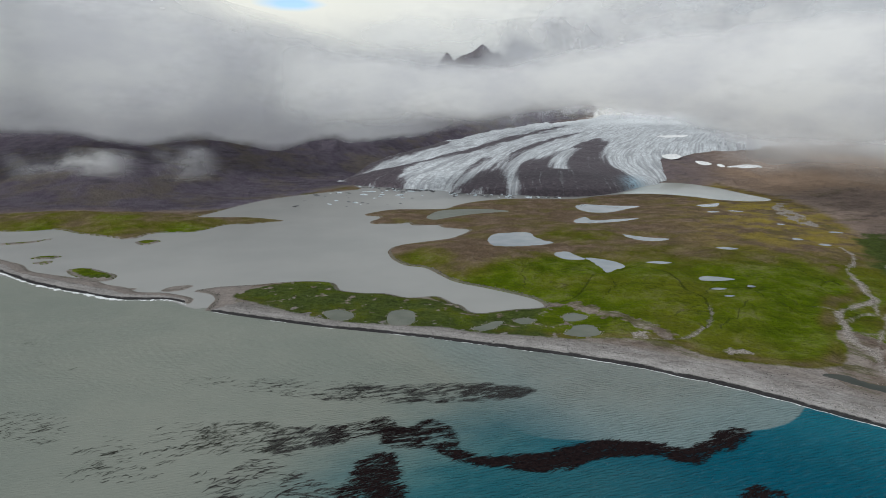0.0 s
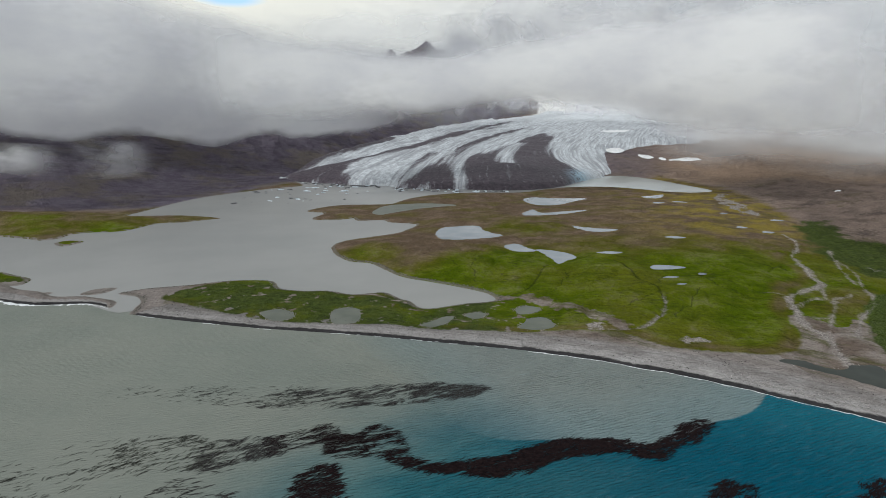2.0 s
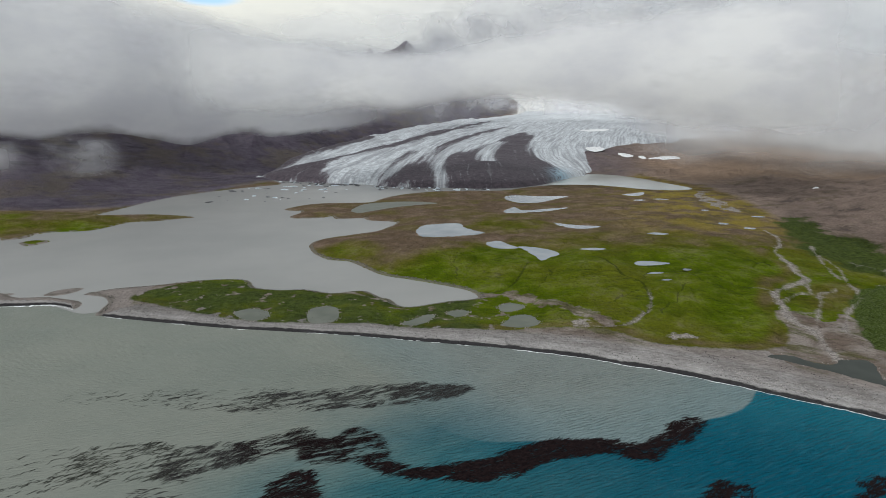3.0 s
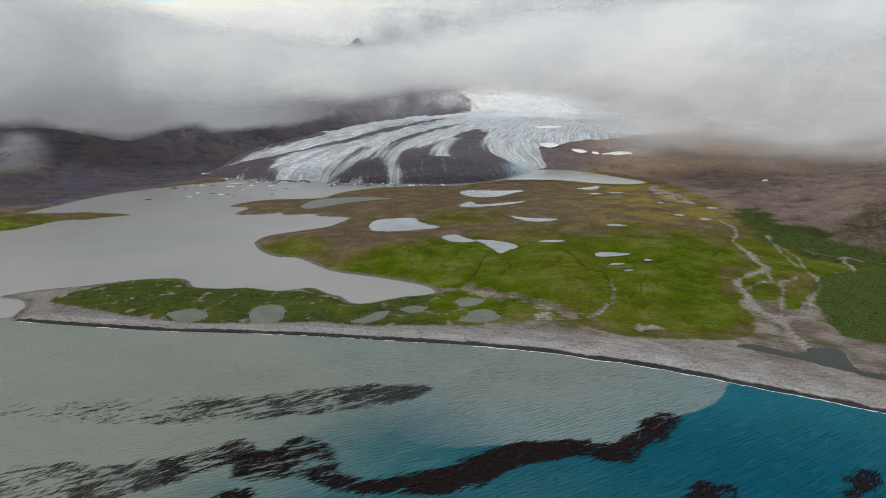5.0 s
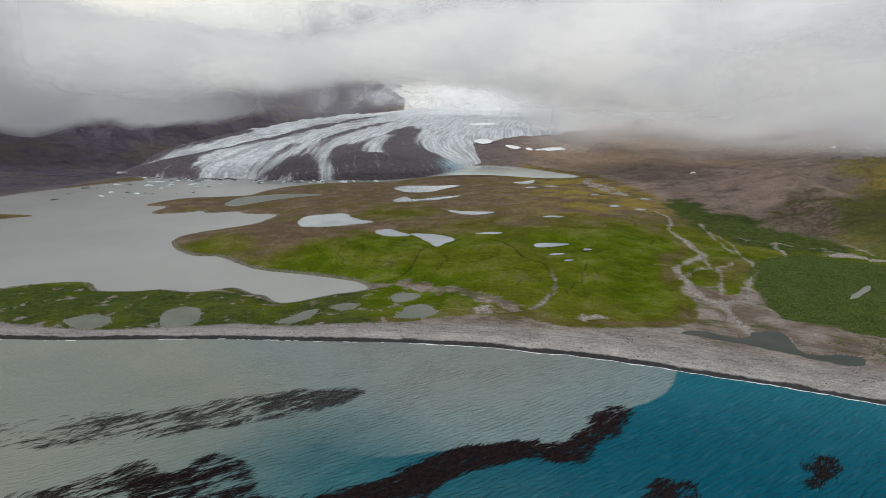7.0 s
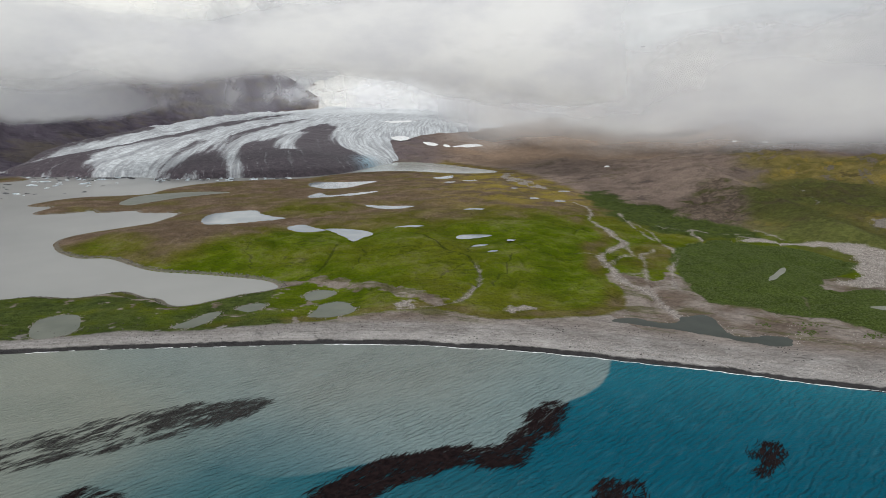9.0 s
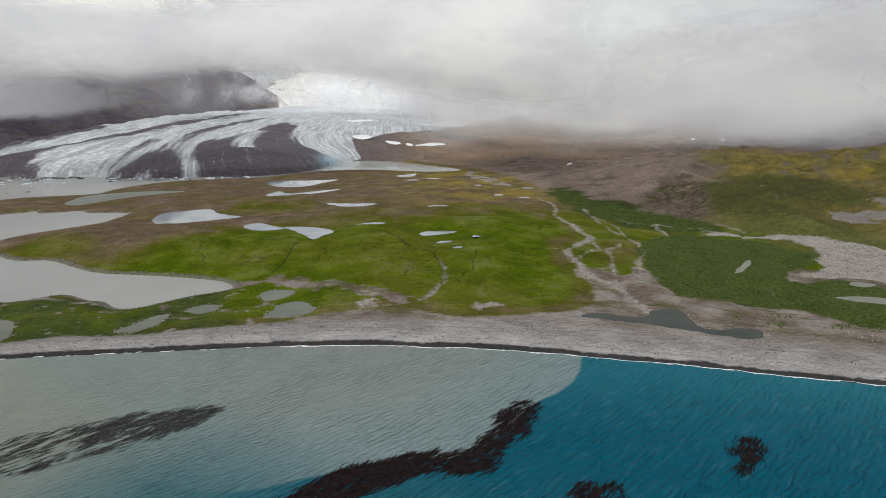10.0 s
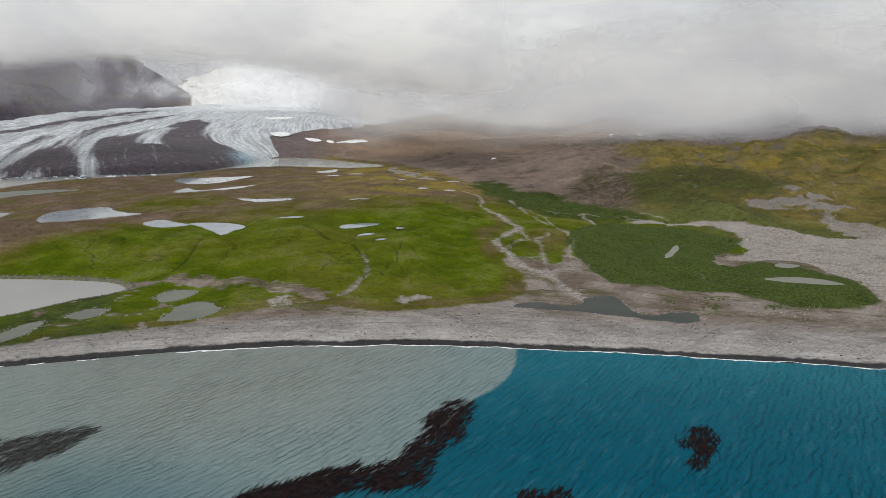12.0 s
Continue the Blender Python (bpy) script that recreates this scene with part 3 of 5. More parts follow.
    stones = k.mix(k.range(k.cells(0.9, what="Color"), 0.2, 0.8), (0.205, 0.182, 0.165), (0.36, 0.325, 0.298))
    land = k.mix(edge("gravel", 2.0, 0.75), land, stones)
    # wet dark strand at the waters' edge
    wet = k.range(k.math("ADD", k.attr("shore"), k.math("MULTIPLY_ADD", k.math("SUBTRACT", mid, 0.5), 5.0, k.math("MULTIPLY", k.math("SUBTRACT", fine, 0.5), 3.0))), 3.0, 4.6, 1, 0)
    land = k.mix(k.math("MULTIPLY", wet, 0.94), land, (0.026, 0.025, 0.027))
    bank = k.range(k.math("ADD", k.attr("bank"), k.math("MULTIPLY", k.math("SUBTRACT", fine, 0.5), 5.0)), 1.2, 3.0, 1, 0)
    land = k.mix(k.math("MULTIPLY", bank, 0.75), land, (0.17, 0.155, 0.135))
    grain = k.math("ADD", k.math("MULTIPLY", k.noise(2.4, 6, 0.78), 0.62), k.math("MULTIPLY", k.noise(17, 5, 0.7), 0.38))
    shade = k.t.nodes.new("ShaderNodeHueSaturation")
    speck = k.math("SUBTRACT", k.range(grain, 0.32, 0.68, 0.52, 1.52, False), 1.0)
    loose = k.math("MAXIMUM", k.range(k.attr("sand"), -2, 2, 0.62, 0.70), k.math("MAXIMUM", k.range(k.attr("hill"), -12, 12, 0.38, 0.85), k.range(k.attr("tussock"), -2, 2, 0.38, 1.0)))
    k.link(k.math("MULTIPLY_ADD", speck, k.math("MULTIPLY", loose, k.range(k.attr("dark"), 0, 1, 1.0, 0.6)), 1.0), shade.inputs["Value"])
    k.link(land, shade.inputs["Color"])
    land = shade.outputs[0]
    snow = k.range(k.math("ADD", k.attr("snow"), k.math("MULTIPLY", k.math("SUBTRACT", k.noise(320, 4, 0.5, (1, 1, 2.4)), 0.5), 0.9)), 0.06, 0.16)
    snow = k.math("MULTIPLY", snow, k.range(k.noise(150, 5, 0.6, (1, 1, 1.6)), 0.60, 0.63, 1, 0))
    land = k.mix(k.math("MULTIPLY", snow, k.range(k.attr("snow"), 0.04, 0.2)), land, k.mix(mid, (0.70, 0.69, 0.66), (0.80, 0.79, 0.75)))
    k.link(land, b.inputs["Base Color"])
    bare = k.range(k.attr("snow"), 0.04, 0.2, 1, 0)
    h = k.math("MULTIPLY", bare, k.math("ADD", k.math("MULTIPLY", fine, 0.7), k.math("MULTIPLY", tiny, 0.35)))
    k.link(k.bump(h, 1.0, 2.4, k.bump(k.math("MULTIPLY", k.math("ADD", mid, k.math("MULTIPLY", k.noise(9, 5, 0.6, (0.7, 1.2, 1), -12), 0.5)), bare), 0.8, 8.0, k.bump(k.math("MULTIPLY", k.noise(48, 8, 0.72), k.range(k.attr("hill"), 0, 50)), 1.0, 26.0))), b.inputs["Normal"])
    return m


WAVE_DIR = 20.0      # the way the crests run, degrees from +x


def sea_material():
    m, t, b = material("sea_water", 0.28, 0.03)
    b.inputs["IOR"].default_value = 1.33
    k = Nodes(t)
    cloud = k.noise(60, 5, 0.6, (1, 2.2, 1), 20)
    edgev = k.math("ADD", k.attr("silt"), k.math("MULTIPLY", k.math("SUBTRACT", k.noise(14, 4, 0.6), 0.5), 3.0))
    # dark sides of the waves, shade painted into the colour below
    trough_shade = k.range(k.noise(2.3, 5, 0.62, (0.30, 1.45, 1), WAVE_DIR + 3, 0.4), 0.36, 0.54, 0.30, 0)
    trough_shade = k.math("MULTIPLY", trough_shade, k.attr("offshore"))
    blue = k.mix(k.math("MULTIPLY", k.attr("shoal"), k.range(k.noise(90, 3), 0.3, 0.7, 0.8, 1.1)), (0.0, 0.066, 0.108), (0.012, 0.128, 0.174))
    teal = k.mix(k.range(cloud, 0.3, 0.7), (0.026, 0.112, 0.130), (0.052, 0.148, 0.158))
    silt = k.mix(k.range(k.noise(110, 4), 0.3, 0.7), (0.190, 0.209, 0.182), (0.226, 0.238, 0.205))
    open_water = k.mix(k.math("MULTIPLY", k.attr("teal"), k.range(cloud, 0.25, 0.6, 0.75, 1.0)), blue, teal)
    mist = k.math("ADD", k.attr("murk"), k.math("MULTIPLY", k.math("SUBTRACT", cloud, 0.5), k.math("MULTIPLY", k.attr("teal"), 0.45)))
    col = k.mix(k.range(mist, 0.05, 1.0), open_water, silt)
    near = k.range(k.attr("silt"), 2, 60)
    pale = k.mix(near, (0.174, 0.230, 0.232), (0.200, 0.224, 0.208))
    col = k.mix(k.math("MULTIPLY", k.range(edgev, -0.9, 0.9), k.attr("melt")), col, pale)
    col = k.mix(trough_shade, col, k.mix(0.45, col, (0.0, 0.02, 0.035)))
    chop = k.math("ADD", k.math("MULTIPLY", k.noise(1.7, 3, 0.6, (0.45, 1.4, 1), WAVE_DIR - 8, 0.3), 0.6), k.math("MULTIPLY", k.noise(2.8, 3, 0.5, (0.30, 1.45, 1), WAVE_DIR - 3, 0.3), 1.0))
    open_sea = k.attr("offshore")
    mp = t.nodes.new("ShaderNodeMapping")
    mp.vector_type = "TEXTURE"
    mp.inputs["Rotation"].default_value = (0, 0, radians(WAVE_DIR))
    k.link(k.co, mp.inputs[0])
    train = t.nodes.new("ShaderNodeTexWave")
    train.bands_direction = "Y"
    for key, value in (("Scale", 0.15), ("Distortion", 7.0), ("Detail", 4.0), ("Detail Scale", 1.3), ("Detail Roughness", 0.55)):
        train.inputs[key].default_value = value
    k.link(mp.outputs[0], train.inputs["Vector"])
    swell = k.math("MULTIPLY", train.outputs["Fac"], k.range(k.noise(26, 3), 0.32, 0.62, 0.06, 0.26))
    chop = k.math("MULTIPLY", k.math("ADD", k.math("MULTIPLY", chop, 0.6), swell), open_sea)
    k.link(k.bump(chop, 1.0, 1.75), b.inputs["Normal"])
    # glints along the wave crests, painted as a paler blue
    crest_glint = k.math("MULTIPLY", k.range(k.noise(2.6, 4, 0.6, (0.20, 1.3, 1), WAVE_DIR, 0.5), 0.54, 0.66), k.math("MULTIPLY", open_sea, k.range(k.noise(30, 3), 0.38, 0.6, 0.25, 0.7)))
    k.link(k.mix(crest_glint, col, k.mix(0.075, col, (0.26, 0.50, 0.58))), b.inputs["Base Color"])
    return m


def still_water(name, colour, colour2, size=60.0, ripple=0.06, rough=0.12, spec=0.5):
    m, t, b = material(name, rough, spec)
    b.inputs["IOR"].default_value = 1.33
    k = Nodes(t)
    k.link(k.mix(k.range(k.noise(size, 4), 0.3, 0.7), colour, colour2), b.inputs["Base Color"])
    k.link(k.bump(k.noise(2.2, 3, 0.6, (0.5, 1.2, 1), 20), ripple, 0.3), b.inputs["Normal"])
    return m


M_GROUND = ground_material()
M_SEA = sea_material()
M_LAGOON = still_water("lagoon_silt_water", (0.270, 0.273, 0.262), (0.304, 0.305, 0.290), 160, 0.05, 0.25, 0.25)
M_LAKE = still_water("lake_milky_water", (0.40, 0.44, 0.40), (0.45, 0.48, 0.43), 90, 0.05)
M_POND = still_water("pond_water", (0.21, 0.245, 0.27), (0.27, 0.30, 0.32), 30, 0.02, 0.05)
M_POOL = still_water("pool_water", (0.110, 0.122, 0.098), (0.150, 0.160, 0.132), 14, 0.06, 0.3, 0.12)
M_MOUTH = still_water("stream_pool_water", (0.030, 0.036, 0.030), (0.045, 0.052, 0.043), 14, 0.06, 0.3, 0.12)


M_FEN = still_water("fen_water", (0.150, 0.156, 0.125), (0.190, 0.192, 0.158), 14, 0.06, 0.3, 0.2)


def ice_material():
    m, t, b = material("glacier_ice", 0.65, 0.35)
    k = Nodes(t)
    # streaks drawn out along the flow
    vec = t.nodes.new("ShaderNodeCombineXYZ")
    k.link(k.attr("flow"), vec.inputs[0])
    k.link(k.math("MULTIPLY", k.attr("along"), 0.055), vec.inputs[1])
    st = []
    for size in (30.0, 9.0, 4.0):
        n = t.nodes.new("ShaderNodeTexNoise")
        n.inputs["Scale"].default_value, n.inputs["Detail"].default_value, n.inputs["Roughness"].default_value = 1 / size, 5.0, 0.62
        k.link(vec.outputs[0], n.inputs["Vector"])
        st.append(n.outputs["Fac"])
    n1, n3 = k.noise(8, 6, 0.7), k.noise(2.5, 3, 0.6)
    ice = k.mix(k.range(n1, 0.30, 0.68), (0.36, 0.385, 0.41), (0.70, 0.73, 0.75))
    ice = k.mix(k.range(st[1], 0.42, 0.62, 0, 0.7), ice, (0.22, 0.225, 0.245))
    ice = k.mix(k.range(st[2], 0.5, 0.68, 0, 0.55), ice, (0.20, 0.20, 0.22))
    ice = k.mix(k.range(k.attr("upper"), 0.2, 1.0, 0, 0.6), ice, (0.78, 0.81, 0.83))
    dirt = k.mix(k.range(n1, 0.35, 0.7), (0.042, 0.033, 0.042), (0.088, 0.070, 0.082))
    band = k.math("ADD", k.attr("moraine"), k.math("MULTIPLY", k.math("SUBTRACT", st[0], 0.5), 120.0))
    band = k.math("ADD", band, k.math("MULTIPLY", k.math("SUBTRACT", n1, 0.5), 45.0))
    col = k.mix(k.range(band, -9, 9), ice, dirt)
    fleck = k.range(k.math("ADD", k.math("MULTIPLY", st[1], 0.45), k.math("ADD", k.math("MULTIPLY", st[2], 0.3), k.math("MULTIPLY", n1, 0.25))), 0.54, 0.62, 0, 0.65)
    col = k.mix(k.math("MULTIPLY", fleck, k.range(band, 90, 10)), col, ice)
    col = k.mix(k.math("MULTIPLY", k.attr("cliff"), k.range(n1, 0.35, 0.55)), col, (0.30, 0.42, 0.50))
    k.link(col, b.inputs["Base Color"])
    k.link(k.bump(k.math("ADD", n1, k.math("MULTIPLY", n3, 0.3)), 0.5, 4.0), b.inputs["Normal"])
    return m


M_ICE = ice_material()


def cloud_material(name, size, thin, seed, low, high, tone=0.95):
    """Lit vapour: white scattering, let through by its place in the bank alone. low and high: over how many metres its foot and its top thin out.
    thin: the noise value under which there is a gap, and the one over which it is solid."""
    m = bpy.data.materials.new(name)
    m.use_nodes = True
    t = m.node_tree
    t.nodes.clear()
    k = Nodes(t)
    out = t.nodes.new("ShaderNodeOutputMaterial")
    mp = t.nodes.new("ShaderNodeMapping")
    mp.inputs["Location"].default_value = (seed, seed * 0.7, 0)
    mp.inputs["Scale"].default_value = (1 / size, 1 / size, 2.3 / size)
    k.link(k.co, mp.inputs[0])
    n = t.nodes.new("ShaderNodeTexNoise")
    n.inputs["Scale"].default_value, n.inputs["Detail"].default_value, n.inputs["Roughness"].default_value = 1.0, 4.0, 0.47
    n.inputs["Distortion"].default_value = 0.0
    k.link(mp.outputs[0], n.inputs["Vector"])
    wave = k.math("SUBTRACT", n.outputs["Fac"], 0.5)
    a = k.range(k.math("MULTIPLY_ADD", wave, max(low * 1.8, size * 0.32), k.attr("rise")), 0.0, low)
    a = k.math("MULTIPLY", a, k.range(k.math("MULTIPLY_ADD", wave, high * 2.2, k.attr("fall")), 0.0, high))
    a = k.math("MULTIPLY", a, k.attr("dense"))
    a = k.math("MULTIPLY", a, k.range(n.outputs["Fac"], thin[0], thin[1]))
    dif = t.nodes.new("ShaderNodeBsdfDiffuse")
    tra = t.nodes.new("ShaderNodeBsdfTranslucent")
    # light and shade of the billows, painted into the colour by noise
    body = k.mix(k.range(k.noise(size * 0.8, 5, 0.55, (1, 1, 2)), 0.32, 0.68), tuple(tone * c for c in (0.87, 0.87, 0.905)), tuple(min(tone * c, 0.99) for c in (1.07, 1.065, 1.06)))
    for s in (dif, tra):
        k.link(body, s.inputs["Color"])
    both = t.nodes.new("ShaderNodeMixShader")
    both.inputs[0].default_value = 0.3
    k.link(dif.outputs[0], both.inputs[1])
    k.link(tra.outputs[0], both.inputs[2])
    clear = t.nodes.new("ShaderNodeBsdfTransparent")
    mix = t.nodes.new("ShaderNodeMixShader")
    k.link(a, mix.inputs[0])
    k.link(clear.outputs[0], mix.inputs[1])
    k.link(both.outputs[0], mix.inputs[2])
    k.link(mix.outputs[0], out.inputs[0])
    return m


# ---------------------------------------------------------------- sheets
def sheet(name, V, quads, mat, attrs=(), shade=True):
    me = bpy.data.meshes.new(name)
    me.vertices.add(len(V))
    me.vertices.foreach_set("co", np.ascontiguousarray(V, np.float32).ravel())
    me.loops.add(quads.size)
    me.loops.foreach_set("vertex_index", quads.ravel().astype(np.int32))
    me.polygons.add(len(quads))
    me.polygons.foreach_set("loop_start", np.arange(0, quads.size, 4, dtype=np.int32))
    me.polygons.foreach_set("use_smooth", np.full(len(quads), shade))
    me.update(calc_edges=True)
    for key, values in attrs:
        at = me.attributes.new(key, "FLOAT", "POINT")
        at.data.foreach_set("value", np.ascontiguousarray(values, np.float32).ravel())
    me.materials.append(mat)
    return new(name, me)


def grid_quads(rows, cols, wrap=False):
    i, j = np.meshgrid(np.arange(rows - 1), np.arange(cols if wrap else cols - 1), indexing="ij")
    j2 = (j + 1) % cols
    return np.stack([i * cols + j, i * cols + j2, (i + 1) * cols + j2, (i + 1) * cols + j], -1).reshape(-1, 4)[:, ::-1]


CENTRE = (15.0, 60.0)
bearings = np.radians(np.r_[np.arange(-46, 80, 0.13), np.arange(80, 313.5, 3.0)])
radii = [20.0, 60.0, 100.0, 130.0]
while radii[-1] < 4790:
    r = radii[-1]
    radii.append(r + min(max(r * r * 1.2e-5, 1.0), 14.0))
radii = np.array(radii)
R, B = np.meshgrid(radii, bearings, indexing="ij")
GX, GY = CENTRE[0] + R * np.sin(B), CENTRE[1] + R * np.cos(B)
D_SEA, D_INNER, S_EAST, S_WEST, GZ = heights(GX, GY)


def flatten_for_pond(z, X, Y, level, outline):
    s = signed(outline, X, Y, 40)
    w = smooth(-22, 0.0, s) * smooth(1, 14, D_SEA)
    return np.where(s > -22, z * (1 - w) + (level - 0.04 - 0.12 * smooth(-0.5, 2.5, s)) * w, z)


for level, outline in PONDS:
    GZ = flatten_for_pond(GZ, GX, GY, level, outline)
S_GRASS = signed(GRASS, GX, GY, 900)
CLEFT = [(400, 372), (384, 365), (366, 355), (347, 345), (345, 325), (333, 312), (318, 300)]
S_TUSS = np.minimum(signed(TUSSOCK, GX, GY, 120) + 8 * fbm(GX, GY, 22, 4, 0.6, 5.0), line_distance(curve(CLEFT, False), GX, GY, False, 60)[0] + 0.3)
GREEN_FLAT = [(545, 752), (500, 730), (460, 670), (425, 600), (408, 561), (400, 505), (425, 468), (470, 452), (500, 484), (478, 540), (512, 600), (495, 640)]
S_SLOPE = np.maximum(50 + 30 * fbm(GX, GY, 60, 4, 0.6, 4.0) - line_distance(curve([q[:2] for q in SPUR[2:]], False), GX, GY, False, 250)[0], 0 * GX - 200)
S_SLOPE = np.maximum(S_SLOPE, signed([(752, 669), (760, 600), (765, 520), (720, 470), (676, 449), (618, 470), (600, 540), (680, 620)], GX, GY, 150) + 30 * fbm(GX, GY, 50, 4, 0.6, 2.0))
S_SHRUB = signed(GREEN_FLAT, GX, GY, 200) + 22 * fbm(GX, GY, 34, 4, 0.6, 6.0)
on_spit = np.minimum(np.minimum(95 - D_SEA, 70 - GX), 570 - GY)
S_SHRUB = np.maximum(S_SHRUB, np.minimum(on_spit, 4) + 16 * fbm(GX, GY, 30, 4, 0.6, 2.0))
S_FAN = np.maximum(signed(COLONY_FAN, GX, GY, 120) + 7 * fbm(GX, GY, 16, 3), 0 * GX - 60)
for streak in UPPER_FAN:
    S_FAN = np.maximum(S_FAN, np.minimum(signed(streak, GX, GY, 80), 5) - 1.0 + 15 * fbm(GX, GY, 17, 5, 0.65, 2.0))
for streak in UPPER_STREAKS:
    S_FAN = np.maximum(S_FAN, -0.5 - line_distance(curve(streak, False), GX, GY, False, 80)[0] + 9 * fbm(GX, GY, 12, 4, 0.6, 2.0))
d_riv = 1.9 + 2.8 * fbm(GX, GY, 24, 3, 0.6) - line_distance(curve(RIVER, False), GX, GY, False, 60)[0]
for braid in BRAIDS:
    d_riv = np.maximum(d_riv, 0.6 - line_distance(curve(braid, False), GX, GY, False, 60)[0])
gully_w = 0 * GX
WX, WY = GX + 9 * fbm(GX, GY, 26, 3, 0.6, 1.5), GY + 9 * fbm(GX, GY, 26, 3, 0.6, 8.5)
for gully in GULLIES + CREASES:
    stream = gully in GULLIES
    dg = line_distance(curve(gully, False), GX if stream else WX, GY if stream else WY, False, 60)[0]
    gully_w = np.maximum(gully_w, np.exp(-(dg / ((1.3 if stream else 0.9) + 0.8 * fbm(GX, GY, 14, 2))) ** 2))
    if stream:
        d_riv = np.maximum(d_riv, np.where(GY < 448, 0.7, -4.0) + 1.4 * fbm(GX, GY, 9, 3) - dg)
    GZ = GZ - (1.3 if stream else 0.9) * np.exp(-(dg / 2.4) ** 2) * smooth(2, 6, GZ)
for pan in ([(129, 399), (138, 409), (145, 410), (143, 400), (134, 394)], [(175, 370), (188, 378), (195, 372), (194, 364), (180, 364)], [(590, 1050), (560, 1000), (530, 900), (495, 790), (480, 830), (500, 920), (550, 1030)]):
    d_riv = np.maximum(d_riv, np.minimum(signed(pan, GX, GY, 60), 6) - 4.0 + 16 * fbm(GX, GY, 20, 5, 0.65))
# tussock stands a little proud, in clumps
GZ = GZ + smooth(0, 8, S_TUSS) * (0.8 + 0.9 * np.abs(grad_noise(GX / 3.1, GY / 3.1)) + 2.0 * fbm(GX, GY, 40, 3))
for level, outline in PONDS[27:30]:
    GZ = flatten_for_pond(GZ, GX, GY, level, outline)
near_sea = np.where((D_SEA < D_INNER) | (GY < 420), D_SEA, 60.0)
sand = np.where(GY < 560, -S_GRASS, -60.0)
sand = np.where(GX > 230, np.minimum(sand, 402 - 0.42 * np.maximum(GX - 265, 0) - GY + 26 * fbm(GX, GY, 26, 4, 0.55, 1.0)), sand)
INLET_SAND = [(84, 474), (100, 470), (116, 455), (124, 438), (138, 425), (150, 408), (153, 396)]
sand = np.maximum(sand, 5.0 + 10 * fbm(GX, GY, 13, 4, 0.65) - line_distance(curve(INLET_SAND, False), GX, GY, False, 60)[0])
sand = np.where((S_EAST > 0), np.minimum(sand, 60 - S_EAST - 0.25 * np.maximum(GX - 430, 0)), sand)
spit = smooth(62, 40, np.abs(D_SEA - 55)) * smooth(120, 60, GX)
sand = np.where((spit > 0.2) & (S_GRASS > 0), np.maximum(sand, (fbm(GX, GY, 12, 4, 0.6, 6.0) - 0.30) * 22), sand)
sand = np.where(D_INNER < -1, 5.0, sand)
sand = np.where((GX < -205) & (GY < 790) & (D_INNER > 0), np.maximum(sand, 2.6 - D_INNER), sand)
sand = np.maximum(sand, np.where(GX < -185, 12 - np.abs(D_SEA - 12), -60))
heath = smooth(550, 740, GY + 0.2 * GX) * 0.97 + 0.48 * np.exp(-(((GX - 30) / 120) ** 2 + ((GY - 630) / 85) ** 2)) - 0.45 * np.exp(-(((GX - 170) / 60) ** 2 + ((GY - 720) / 70) ** 2))
heath = np.where((GX < -200) & (GY > 700), 0.44 + smooth(790, 920, GY) * 0.36, heath)
heath = heath + 0.5 * np.exp(-((S_GRASS - 5) / 8) ** 2) * (GY < 560) + 0.42 * np.exp(-(((GX - 335) / 42) ** 2 + ((GY - 440) / 60) ** 2))
moss = np.exp(-((S_EAST + 70) / 105) ** 2) * smooth(560, 720, GY)
MEADOW = [(1000, 940), (892, 846), (831, 761), (747, 679), (600, 570), (545, 525), (500, 485), (520, 400), (560, 340), (700, 150), (1400, -200), (1500, 100), (1200, 450), (1110, 570), (1040, 630), (960, 670), (905, 710), (940, 800)]
meadow = smooth(-35, 35, signed(MEADOW, GX, GY, 300) + 60 * fbm(GX, GY, 90, 4, 0.6, 7.0))
# where the sunlit tan patch is painted on the hillside
sunlit_tan = np.clip(np.exp(-(((GX - 800) / 230) ** 2 + ((GY - 1350) / 230) ** 2)) + 0.9 * np.exp(-(((GX - 1060) / 260) ** 2 + ((GY - 1300) / 320) ** 2)), 0, 1)
dark = np.clip(smooth(-50, 60, S_WEST) + 0.85 * smooth(400, 680, S_EAST) * smooth(900, 1050, GX) * smooth(1000, 850, GY), 0, 1)
hill = np.maximum(S_EAST - 6, S_WEST - 150 * smooth(1250, 1050, GY) + 45 * fbm(GX, GY, 120, 4, 0.6, 3.0) * smooth(1250, 1050, GY))
hill = np.maximum(hill, np.where((GX < -110) & (GY > 900), np.minimum(S_WEST + 75, GY - 930), -99))
dark = np.maximum(dark, smooth(900, 1010, GY) * (GX < -110))
beside_ice = smooth(-150, -50, signed(REGION, GX, GY)) * smooth(1290, 1400, GY) * (GX > 400)
hill = np.maximum(hill, beside_ice * 40 - 10)
dark = np.maximum(dark, 0.65 * beside_ice * smooth(760, 640, GX)) * (1 - 0.75 * sunlit_tan)
SCARP = [(460, 546), (544, 613), (606, 654), (637, 666), (646, 642), (596, 576), (544, 529), (512, 510), (485, 522), (456, 528)]
scarp = signed(SCARP, GX, GY, 200) + 14 * fbm(GX, GY, 30, 4, 0.6, 8.0)
snow = np.exp(-(((GX - 1300) / 800) ** 2 + ((GY - 4400) / 750) ** 2)) * 1.2 + np.exp(-(((GX - 1800) / 600) ** 2 + ((GY - 3700) / 500) ** 2)) * 0.9
snow = snow * np.maximum(smooth(10, -60, S_WEST), smooth(3860, 3900, GY) * smooth(885, 905, GX))
